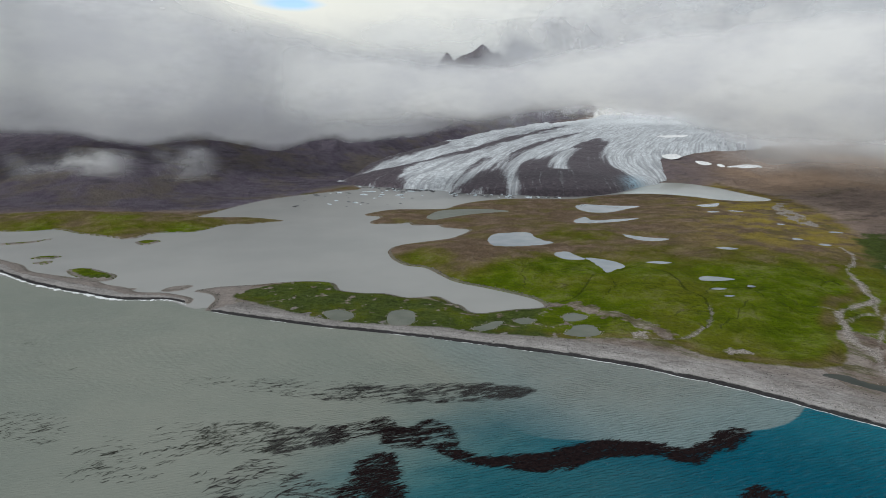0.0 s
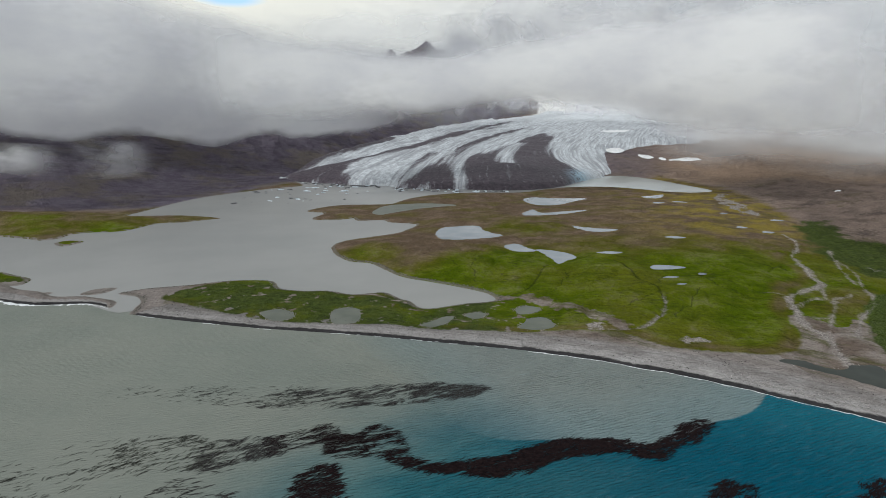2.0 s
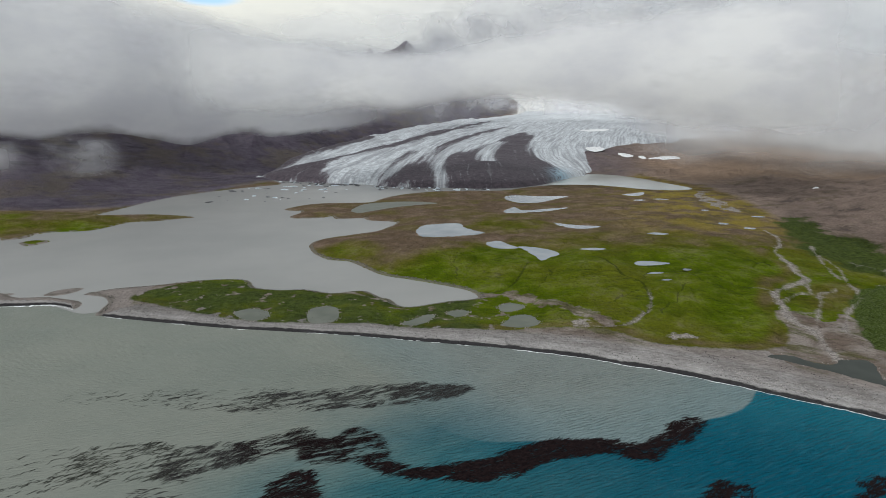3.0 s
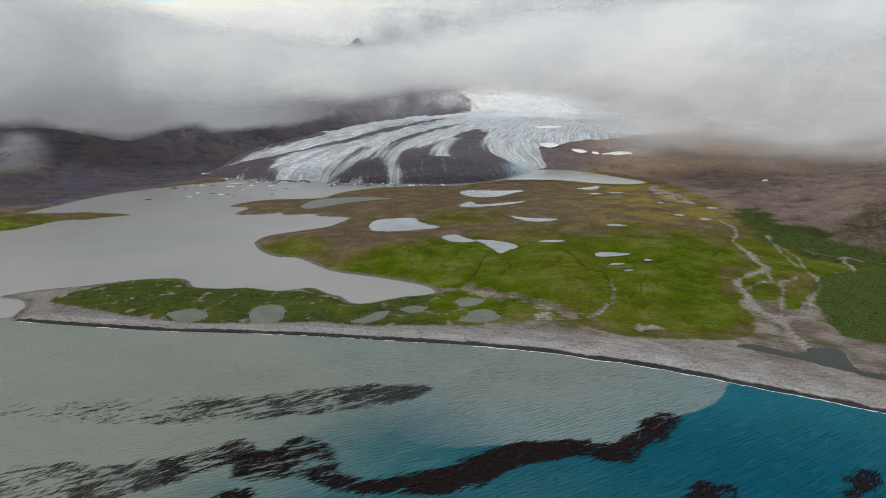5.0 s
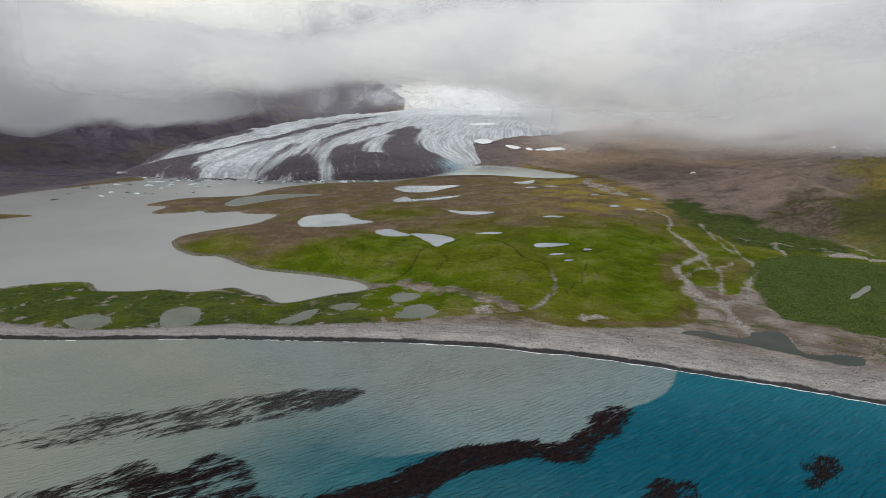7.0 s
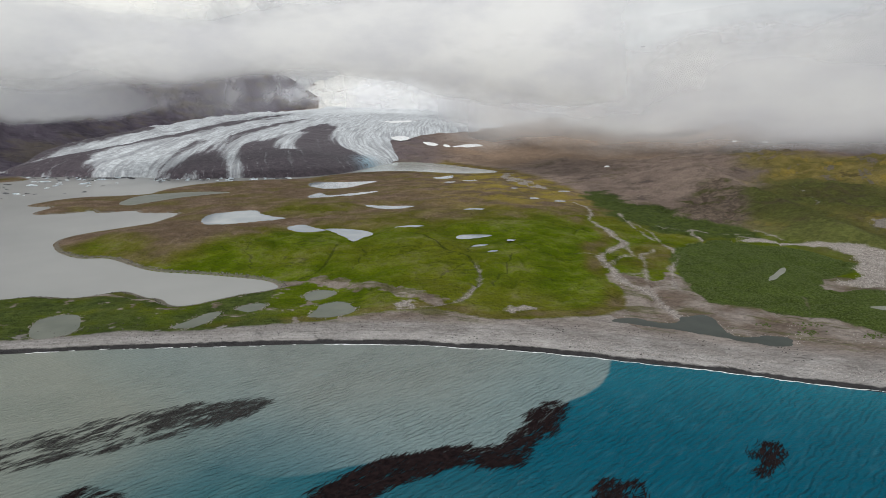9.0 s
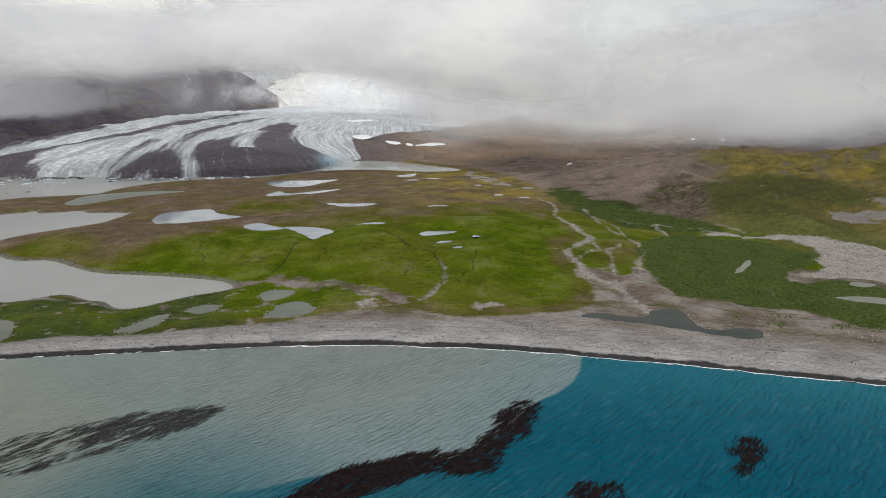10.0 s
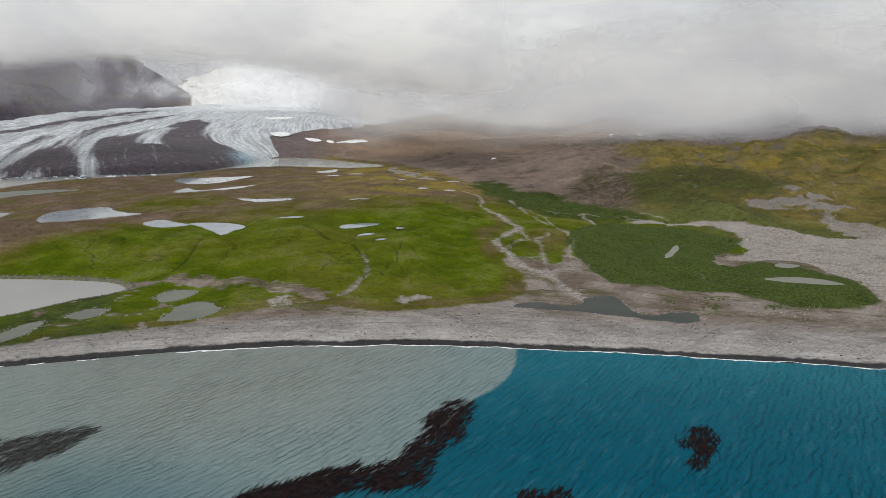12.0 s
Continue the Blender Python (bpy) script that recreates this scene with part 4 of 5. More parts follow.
mud = np.where(GX > 225, D_SEA - 36, np.where((D_SEA > 20) & (GX > -170), np.minimum(D_SEA - 26, 12) - 0.25 * np.maximum(GX - 140, 0), -40))
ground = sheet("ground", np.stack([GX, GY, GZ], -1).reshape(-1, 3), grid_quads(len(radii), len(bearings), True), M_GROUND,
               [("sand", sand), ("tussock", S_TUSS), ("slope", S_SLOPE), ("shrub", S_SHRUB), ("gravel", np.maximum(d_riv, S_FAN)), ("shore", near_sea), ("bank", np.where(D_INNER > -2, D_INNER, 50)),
                ("heath", heath), ("moss", moss), ("meadow", meadow), ("sunlit_tan", sunlit_tan), ("dark", dark), ("hill", hill), ("snow", snow), ("mud", mud), ("gully", gully_w), ("scarp", scarp), ("coarse", smooth(190, -80, GX))])
tagged(ground, "grassy moraine, grey shingle beach and brown hillsides round a bay", "ground", kind="structure")

# ---------------------------------------------------------------- waters
sr = np.r_[np.arange(0.02, 330, 3.2), np.arange(330, 700, 12), np.geomspace(700, 4850, 24)]
sb = np.radians(np.r_[np.arange(-60, 90, 0.6), np.arange(90, 299.5, 4.0)])
SR, SB = np.meshgrid(sr, sb, indexing="ij")
SX, SY = CENTRE[0] + SR * np.sin(SB), CENTRE[1] + SR * np.cos(SB)
s_silt = signed(SILT, SX, SY)
melt = smooth(-8, 60, SX + 0.45 * (SY - 303) - 17)
murk = smooth(-80, 46, signed(MURK, SX, SY) + 14 * fbm(SX, SY, 60, 4, 0.55, 2.0))
shoal = np.exp(-np.maximum(signed(SEA, SX, SY) - 12, 0) / 42)
offshore = 0.25 + 0.75 * smooth(-150, 80, SX + 0.35 * (260 - SY))
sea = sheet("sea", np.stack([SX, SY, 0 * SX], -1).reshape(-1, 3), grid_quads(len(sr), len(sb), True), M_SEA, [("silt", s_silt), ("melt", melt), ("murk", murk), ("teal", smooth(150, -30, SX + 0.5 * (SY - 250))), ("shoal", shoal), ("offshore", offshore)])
tagged(sea, "rippled blue sea with a pale grey plume of silt", "water", kind="structure")


def water_body(name, outline, level, mat, label, category="pond", kind="structure", grow=0.0, steps=4, ragged=0.0):
    line = curve(outline, True, steps)
    if grow:
        mid = line.mean(0)
        line = mid + (line - mid) * (1 + grow)
    if ragged:
        line = line + ragged * np.stack([fbm(line[:, 0], line[:, 1], 9, 4, 0.65, 1.0), fbm(line[:, 0], line[:, 1], 9, 4, 0.65, 5.0)], -1)
    bm = bmesh.new()
    vs = [bm.verts.new((x, y, level)) for x, y in line]
    f = bm.faces.new(vs)
    if f.normal.z < 0:
        f.normal_flip()
    bmesh.ops.triangulate(bm, faces=[f])
    bm.normal_update()
    for f in bm.faces:
        if f.normal.z < 0:
            f.normal_flip()
    me = bpy.data.meshes.new(name)
    bm.to_mesh(me)
    bm.free()
    me.materials.append(mat)
    return tagged(new(name, me), label, category, kind=kind)


# the lagoon's sheet lies under its banks, just above the sea
water_body("lagoon", [(-740, 900), (-640, 730), (-460, 590), (-330, 530), (-250, 503), (-222, 488), (-205, 474), (-196, 469), (-187, 472), (-178, 486), (-120, 500), (-20, 455), (60, 440), (130, 470), (60, 560), (60, 700), (120, 820), (30, 1000),
                      (300, 1120), (440, 1200), (430, 1400), (-260, 1440), (-400, 1100), (-430, 850), (-560, 860)], 0.15, M_LAGOON, "still grey silty lagoon below a glacier", "lagoon", steps=1)
water_body("lake", LAKE, 0.75, M_LAKE, "pale milky meltwater lake beside the glacier", "lake")
for level, outline in PONDS:
    beach = level < 2.5
    water_body("pond", outline, level, (M_MOUTH if level == 2.3 else M_POOL) if beach else M_FEN if level in (6.6, 5.4, 4.9) else M_POND, "shallow dull green pool behind the beach" if beach else "small still pond reflecting the grey sky", steps=8, ragged=min(3.0, 0.07 * float(np.ptp(np.array(outline), 0).min())))

# ---------------------------------------------------------------- glacier
gy = np.r_[np.arange(1140, 2000, 5.0), np.arange(2000, 3000, 10.0), np.arange(3000, 4700, 25.0)]
gx = np.r_[np.arange(-300, 900, 5.0), np.arange(900, 3000, 20.0)]
IY, IX = np.meshgrid(gy, gx, indexing="ij")
s_ice = signed(REGION, IX, IY)
d_front = line_distance(front_line, IX, IY)[0]
IZ = ice_level(IX, IY) * smooth(-3, 10, s_ice)
IZ = np.where(s_ice < 0, -4, np.where(IX > 480, IZ - 14 * (1 - smooth(0, 70, s_ice)), IZ))
# dark medial moraines, along the flow
DEBRIS = [
    [(525, 2664), (227, 2071), (89, 1737), (4, 1607), (-67, 1501), (-138, 1420), (-226, 1405), (-215, 1365), (-99, 1285), (-85, 1331), (-75, 1428), (4, 1535), (98, 1656), (230, 1954)],
    [(604, 2404), (367, 2055), (214, 1694), (149, 1480), (89, 1320), (32, 1243), (12, 1225), (118, 1165), (132, 1216), (133, 1329), (181, 1537), (301, 1871), (496, 2217)],
    [(98, 1492), (62, 1418), (36, 1298), (20, 1240), (48, 1318), (76, 1413)],
    [(511, 2040), (343, 1750), (241, 1504), (189, 1407), (157, 1322), (157, 1213), (147, 1160), (224, 1135), (291, 1156), (348, 1202), (413, 1319), (406, 1376), (395, 1454), (412, 1582), (468, 1774)],
    [(-224, 1460), (-232, 1400), (-185, 1325), (-150, 1335), (-185, 1400), (-160, 1500), (-70, 1680), (20, 1900), (-20, 1900), (-120, 1680), (-200, 1530)],
    [(612, 1600), (632, 1522), (640, 1428), (586, 1420), (560, 1498)],
]
CLEAN = [(368, 1757), (292, 1528), (263, 1411), (250, 1330)]
# streamlines of the ice from its front to its head, west to east
STREAMS = [[(-235, 1400), (-215, 1560), (-178, 1708), (-108, 1906), (103, 2059), (251, 2320), (456, 2673)], [(-165, 1290), (-136, 1346), (-99, 1383), (-67, 1451), (-30, 1503), (55, 1686), (141, 1815), (280, 2255), (518, 2690)],
           [(25, 1200), (42, 1235), (63, 1295), (84, 1363), (116, 1477), (183, 1675), (297, 1987), (516, 2404), (747, 2809)], [(134, 1160), (141, 1229), (159, 1315), (190, 1423), (251, 1632), (350, 1862), (520, 2191), (755, 2649)],
           [(223, 1140), (229, 1228), (262, 1384), (314, 1568), (387, 1773), (525, 2094), (771, 2533)], [(418, 1270), (381, 1337), (388, 1476), (415, 1612), (471, 1769), (567, 2000), (774, 2388)],
           [(480, 1340), (443, 1390), (453, 1531), (481, 1649), (539, 1784), (672, 2050), (855, 2410)], [(540, 1380), (542, 1448), (546, 1539), (566, 1660), (641, 1847), (830, 2215)]]
moraine, which = np.full(IX.shape, -300.0), np.zeros(IX.shape, int)
for outline in DEBRIS:
    s_d = signed(outline, IX, IY, 300)
    which = np.where(s_d > moraine, DEBRIS.index(outline), which)
    moraine = np.maximum(moraine, s_d)
moraine = np.minimum(moraine, line_distance(curve(CLEAN, False), IX, IY, False, 300)[0] - 9)
at_y = []
for line in STREAMS:
    q = np.array(line + [(line[-1][0] + 0.60 * (4700 - line[-1][1]), 4700)], float)
    at_y.append(np.interp(gy, q[:, 1], q[:, 0]))
at_y = np.maximum.accumulate(np.array(at_y) + 0.01 * np.arange(len(STREAMS))[:, None], 0)
lane = np.arange(len(STREAMS), dtype=float)
flow = np.stack([80 * np.interp(gx, at_y[:, i], lane) + np.minimum(gx - at_y[0, i], 0) + np.maximum(gx - at_y[-1, i], 0) for i in range(len(gy))])
IZ = IZ + (ridged(flow, d_front * 0.10, 26, 3) - 0.55) * 1.5 * smooth(5, 60, d_front) * smooth(-40, 10, -moraine) + (ridged(IX, IY, 14, 2) - 0.55) * 1.4 * smooth(300, 40, d_front) * smooth(3, 30, d_front)
IZ = IZ + smooth(-10, 25, moraine) * 4 * smooth(10, 90, d_front)
upper = smooth(700, 1700, d_front)
cliff = smooth(60, 10, d_front) * np.exp(-((IX - 405) / 30) ** 2)
IQ = grid_quads(len(gy), len(gx))[:, ::-1]
IV = np.stack([IX, IY, IZ], -1).reshape(-1, 3)
IQ = IQ[(IV[IQ][:, :, 2] > -3.5).any(1)]
owner = np.where(moraine > 4, which + 1, 0)
owner = np.where((owner == 0) & (cliff > 0.3), 9, owner).ravel()[IQ[:, 0]]
glacier = tagged(new("glacier"), "grey-white glacier tongue banded with dark moraine debris", "glacier")
glacier.location = (100, 1250, 0)


def ice_part(name, mine, label):
    used, inv = np.unique(IQ[mine], return_inverse=True)
    ob = sheet(name, IV[used] - np.array([100, 1250, 0]), inv.reshape(-1, 4), M_ICE, [(key, v.ravel()[used]) for key, v in (("moraine", moraine), ("upper", upper), ("cliff", cliff), ("flow", flow), ("along", d_front))])
    ob.parent = glacier
    return tagged(ob, label)


ice_part("ice_tongue", owner == 0, "cracked grey-white ice")
for k in range(len(DEBRIS)):
    ice_part("debris_band", owner == k + 1, "dark brown rock debris on the ice")
ice_part("ice_cliff", owner == 9, "blue-tinged ice cliff above the lake")


# ---------------------------------------------------------------- clouds
def cloud_bank(line, mat, dense, bulge=0.25, fade=(0.1, 0.1), label="soft grey bank of low cloud on the hillsides"):
    """A bank along a plan line of (x, y, foot, top), swelling towards the bay at mid height."""
    c = curve(line, False, 5)
    length = np.r_[0, np.cumsum(np.hypot(*np.diff(c[:, :2], axis=0).T))]
    length /= length[-1]
    d = np.gradient(c[:, :2], axis=0)
    nrm = np.stack([d[:, 1], -d[:, 0]], -1) / np.hypot(*d.T)[:, None]
    rows, n = 9, len(c)
    V, rise, fall = [], [], []
    for v in np.linspace(0, 1, rows):
        z = c[:, 2] + (c[:, 3] - c[:, 2]) * v
        off = bulge * np.minimum(c[:, 3] - c[:, 2], 500) * math.sin(math.pi * v ** 0.7)
        V.append(np.stack([c[:, 0] + nrm[:, 0] * off, c[:, 1] + nrm[:, 1] * off, z], -1))
        rise.append(z - c[:, 2])
        fall.append(c[:, 3] - z)
    ends = smooth(0, fade[0], length) * smooth(1, 1 - fade[1], length) * dense
    return tagged(sheet("cloud_bank", np.concatenate(V), grid_quads(rows, n), mat, [("dense", np.tile(ends, rows)), ("rise", np.concatenate(rise)), ("fall", np.concatenate(fall))]), label, "cloud", kind="structure")


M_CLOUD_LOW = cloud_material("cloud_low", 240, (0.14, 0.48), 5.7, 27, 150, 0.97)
# shaded copy of the low cloud: its shade is put into a darker tone
M_CLOUD_EAST = cloud_material("cloud_low_shaded", 260, (0.12, 0.50), 5.7, 42, 150, 0.71)
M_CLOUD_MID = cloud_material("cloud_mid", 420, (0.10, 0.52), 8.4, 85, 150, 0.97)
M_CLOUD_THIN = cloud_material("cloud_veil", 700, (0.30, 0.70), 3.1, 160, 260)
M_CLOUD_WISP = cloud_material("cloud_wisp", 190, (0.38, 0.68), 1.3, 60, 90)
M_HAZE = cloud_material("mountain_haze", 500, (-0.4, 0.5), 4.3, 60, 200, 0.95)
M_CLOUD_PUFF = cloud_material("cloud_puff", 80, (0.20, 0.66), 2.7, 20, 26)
cloud_bank([(-1700, 750, 92, 640), (-900, 1080, 92, 620), (-720, 1170, 108, 500), (-610, 1225, 84, 440), (-480, 1290, 100, 375), (-370, 1400, 72, 350), (-280, 1500, 92, 335), (-200, 1600, 70, 322), (-40, 1800, 90, 310), (150, 2150, 120, 330)], M_CLOUD_LOW, 0.95, 0.10, (0.05, 0.34))
cloud_bank([(-2200, 1100, 110, 700), (-1100, 1450, 105, 680), (-520, 1600, 95, 420), (-50, 1900, 180, 380), (200, 2250, 265, 470), (430, 2700, 350, 550), (720, 3250, 410, 620), (1000, 3650, 540, 700), (1150, 3800, 560, 700)], M_CLOUD_MID, 0.95, 0.12, (0.03, 0.30))
cloud_bank([(100, 2000, 105, 300), (330, 2400, 125, 340), (600, 2900, 165, 400), (900, 3450, 230, 470)], M_CLOUD_WISP, 0.42, 0.1, (0.2, 0.2), "thin wisps of cloud along a dark mountain")
cloud_bank([(-60, 1780, 40, 560), (180, 2150, 70, 560), (480, 2720, 100, 600), (780, 3300, 120, 640), (1000, 3700, 130, 640)], M_HAZE, 0.20, 0.05, (0.2, 0.1), "thin haze along a dark mountain")
# hanging edge of the cloud over the lagoon's head; seen from lower down, more of the mountain shows under it
CURTAIN = ((-16, 118, 262), (-8, 124, 252), (-2, 126, 243), (4, 130, 233), (8, 146, 242), (12, 148, 250), (16, 143, 262), (20, 131, 275), (26, 118, 285), (32, 102, 290), (40, 96, 290))
for reach, lift, seed in ((1000, 0, 11.3), (1110, 4, 17.9)):
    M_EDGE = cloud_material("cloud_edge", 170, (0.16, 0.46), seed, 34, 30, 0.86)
    cloud_bank([(reach * math.sin(radians(a)), reach * math.cos(radians(a)), foot + lift, top + lift * 2) for a, foot, top in CURTAIN], M_EDGE, 0.86, 0.1, (0.10, 0.12), "hanging grey edge of low cloud over a lagoon")
cloud_bank([(820, 3300, 90, 480), (1050, 3250, 95, 480), (1350, 3150, 100, 480), (1700, 2950, 90, 480)], M_HAZE, 0.70, 0.05, (0.25, 0.15), "thin haze before a snowy dome")
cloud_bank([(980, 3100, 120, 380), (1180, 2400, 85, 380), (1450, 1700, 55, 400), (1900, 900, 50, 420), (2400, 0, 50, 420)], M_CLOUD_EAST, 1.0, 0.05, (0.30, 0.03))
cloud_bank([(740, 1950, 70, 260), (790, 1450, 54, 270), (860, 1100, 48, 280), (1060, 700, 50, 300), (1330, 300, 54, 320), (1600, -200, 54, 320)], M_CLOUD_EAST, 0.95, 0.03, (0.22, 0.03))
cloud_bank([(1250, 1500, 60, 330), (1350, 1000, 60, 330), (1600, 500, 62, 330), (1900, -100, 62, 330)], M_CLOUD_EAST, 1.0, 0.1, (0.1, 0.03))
cloud_bank([(-900, 4900, 300, 1000), (0, 5000, 330, 1000), (500, 4900, 330, 1000), (1000, 4100, 430, 1000), (1500, 3700, 400, 1000), (2100, 3000, 250, 1000)], M_CLOUD_THIN, 0.42, 0.1, (0.1, 0.1), "thin veil of cloud before the peaks")
# shade put into this cloud's tone, to set off the snowy ridge
cloud_bank([(500, 5100, 150, 1000), (1200, 5000, 150, 1000), (1900, 4700, 150, 1000), (2600, 4200, 150, 1000)], cloud_material("cloud_far_shaded", 260, (0.12, 0.50), 5.7, 42, 150, 0.62), 0.95, 0.0, (0.2, 0.2), "grey cloud behind a snowy dome")
cloud_bank([(690, 1620, 15, 260), (730, 1350, 10, 260), (860, 1020, 12, 260), (1040, 700, 15, 260), (1330, 300, 20, 260), (1600, -200, 20, 260)], M_HAZE, 0.36, 0.02, (0.12, 0.03), "thin haze below the cloud on a brown hillside")
cloud_bank([(420, 2950, 150, 260), (760, 2560, 105, 250), (1050, 2100, 80, 260), (1150, 1900, 70, 300)], M_CLOUD_WISP, 0.62, 0.1, (0.25, 0.1), "thin wisps of cloud over the upper ice")
cloud_bank([(-640, 885, 50, 100), (-560, 935, 48, 104), (-470, 990, 50, 96)], M_CLOUD_PUFF, 0.72, 0.3, (0.4, 0.4), "small white puff of low cloud")
cloud_bank([(-480, 990, 42, 104), (-430, 1030, 42, 104), (-380, 1075, 42, 104)], M_CLOUD_PUFF, 0.42, 0.3, (0.4, 0.4), "small white puff of low cloud")


# ---------------------------------------------------------------- kelp
def plain(name, c1, c2, size, rough=0.7, spec=0.3, bump=0.4, depth=0.1):
    m, t, b = material(name, rough, spec)
    k = Nodes(t)
    n = k.noise(size, 4)
    k.link(k.mix(k.range(n, 0.3, 0.7), c1, c2), b.inputs["Base Color"])
    k.link(k.bump(n, bump, depth), b.inputs["Normal"])
    return m


M_KELP = plain("kelp_frond", (0.007, 0.005, 0.006), (0.022, 0.014, 0.014), 1.5, 0.8, 0.02)
M_HALF = plain("kelp_half_sunk", (0.024, 0.023, 0.023), (0.058, 0.055, 0.053), 1.5, 0.8, 0.03)
M_SUNK = plain("kelp_awash", (0.026, 0.027, 0.022), (0.050, 0.050, 0.042), 1.5, 0.8, 0.03)
rng = np.random.RandomState(11)


def ribbons(name, P, L, W, A, mat, z=0.05, lift=0.10):
    """Thin curved fronds: middles P, lengths L, widths W and headings A."""
    n, seg = len(P), 4
    t = np.linspace(-0.5, 0.5, seg + 1)
    bend = rng.normal(0, 0.32, n)[:, None]
    ang = A[:, None] + bend * t[None] * 1.3
    cx, cy = P[:, :1] + L[:, None] * t * np.cos(ang), P[:, 1:] + L[:, None] * t * np.sin(ang)
    w = W[:, None] * np.array([0.25, 0.9, 1.0, 0.85, 0.15])
    cz = z + lift * (rng.rand(n, 1) * 0.8 + 0.2) * np.array([0.1, 0.8, 1.0, 0.7, 0.0])
    nx, ny = -np.sin(ang) * w / 2, np.cos(ang) * w / 2
    V = np.stack([np.stack([cx - nx, cy - ny, cz], -1), np.stack([cx + nx, cy + ny, cz], -1)], 2).reshape(-1, 3)
    base = (np.arange(n) * (seg + 1) * 2)[:, None]
    q = np.stack([base + 2 * k + np.array([[0, 2, 3, 1]]) for k in range(seg)], 1).reshape(-1, 4)
    return sheet(name, V, q, mat, shade=False)


def kelp_bed(outline, count, cover, heading=20.0, spread=20.0, length=4.0, width=0.5, mat=M_KELP, thin_west=0.0, edge=3.5):
    """Fronds afloat inside an outline. cover: how much of it they fill; thin_west: how far they thin out towards its western end."""
    line = np.array(outline, float)
    lo, hi = line.min(0) - 6, line.max(0) + 6
    P = lo + rng.rand(count * 6, 2) * (hi - lo)
    s = signed(outline, P[:, 0], P[:, 1], 60) + edge * fbm(P[:, 0], P[:, 1], 16, 4, 0.6, 3.0) + rng.normal(0, 0.9, len(P))
    c, d = math.cos(radians(WAVE_DIR)), math.sin(radians(WAVE_DIR))
    u, v = P[:, 0] * c + P[:, 1] * d, P[:, 1] * c - P[:, 0] * d
    lanes = 0.55 * fbm(u * 0.22, v, 3.0, 3, 0.65, cover * 7) + 0.22 * fbm(u, v, 26, 3, 0.5, 4.0)
    west = (P[:, 0] - lo[0]) / (hi[0] - lo[0])
    fill = cover - thin_west * (1 - west) ** 1.2
    P = P[(s > 1.3) & (lanes + rng.normal(0, 0.12, len(P)) > 0.55 - fill)][:count]
    n = len(P)
    turn = heading + 26 * fbm(P[:, 0], P[:, 1], 24, 3, 0.5, 6.0)
    return tagged(ribbons("kelp_bed", P, rng.gamma(5, length / 5, n) + 0.8, rng.uniform(0.5, 1.4, n) * width, np.radians(turn + rng.normal(0, spread, n)), mat, lift=0.22), KELP if mat == M_KELP else SUNK, "kelp", kind="stuff")


KELP = "dark brown floating kelp fronds on the sea"
SUNK = "loose strands of kelp awash in silty water"
# long bed along the edge of the plume
kelp_bed([(-4, 262), (4, 259), (17, 253), (29, 253), (45, 256), (57, 262), (71, 266), (84, 266), (97, 264), (105, 260), (112, 259), (121, 265), (133, 274), (145, 278), (149, 272), (141, 265), (121, 252), (113, 246), (104, 248), (99, 252),
          (88, 252), (74, 249), (62, 246), (53, 242), (40, 239), (28, 242), (16, 245), (7, 248), (0, 254)], 6200, 0.68, 21, 8, 3.6, 0.30, edge=3.5)
# bed lying inside the plume
kelp_bed([(-100, 336), (-59, 331), (-27, 329), (5, 331), (24, 330), (44, 328), (53, 320), (42, 312), (23, 307), (5, 305), (-25, 305), (-56, 307), (-90, 313)], 4300, 0.62, 24, 14, 2.5, 0.20, M_HALF, 0.38)
kelp_bed([(-165, 341), (-127, 340), (-90, 336), (-45, 331), (-45, 308), (-88, 313), (-121, 320), (-160, 324)], 600, 0.50, 32, 18, 2.2, 0.22, M_SUNK, 0.30)
# blocky bed and its wing
kelp_bed([(-26, 283), (-18, 279), (-7, 288), (1, 284), (5, 272), (7, 260), (-4, 258), (-22, 260), (-30, 266)], 1700, 0.56, 22, 12, 3.0, 0.21)
kelp_bed([(-56, 277), (-42, 286), (-30, 291), (-23, 286), (-25, 274), (-39, 268), (-52, 262)], 760, 0.52, 32, 18, 3.0, 0.22)
kelp_bed([(-82, 256), (-82, 277), (-52, 279), (-42, 268), (-50, 262), (-68, 254)], 900, 0.52, 32, 18, 2.8, 0.21, M_HALF)
kelp_bed([(-170, 254), (-156, 276), (-124, 284), (-84, 284), (-70, 270), (-76, 255), (-100, 254), (-137, 252)], 1250, 0.50, 44, 17, 2.3, 0.23, M_SUNK, 0.22)
# beds below it
kelp_bed([(-98, 226), (-88, 248), (-76, 250), (-64, 242), (-48, 232), (-42, 222), (-50, 208), (-75, 212)], 700, 0.42, 24, 16, 3.6, 0.28, M_HALF)
kelp_bed([(-45, 218), (-40, 236), (-37, 249), (-30, 255), (-23, 254), (-19, 242), (-15, 222), (-18, 206), (-36, 204)], 2000, 0.62, 23, 10, 3.6, 0.29)
kelp_bed([(-165, 236), (-155, 252), (-128, 256), (-116, 246), (-129, 232), (-150, 232)], 150, 0.42, 44, 16, 2.2, 0.24, M_SUNK)
kelp_bed([(-114, 233), (-104, 242), (-92, 234), (-103, 225)], 40, 0.4, 46, 16, 3.0, 0.28, M_SUNK)
kelp_bed([(-235, 292), (-212, 298), (-188, 285), (-180, 262), (-213, 268)], 260, 0.42, 44, 16, 2.2, 0.24, M_SUNK)
kelp_bed([(-310, 392), (-281, 399), (-266, 382), (-290, 375)], 60, 0.35, 40, 16, 3.0, 0.25, M_SUNK)
kelp_bed([(-262, 363), (-227, 365), (-214, 350), (-247, 347)], 50, 0.33, 40, 16, 3.0, 0.25, M_SUNK)
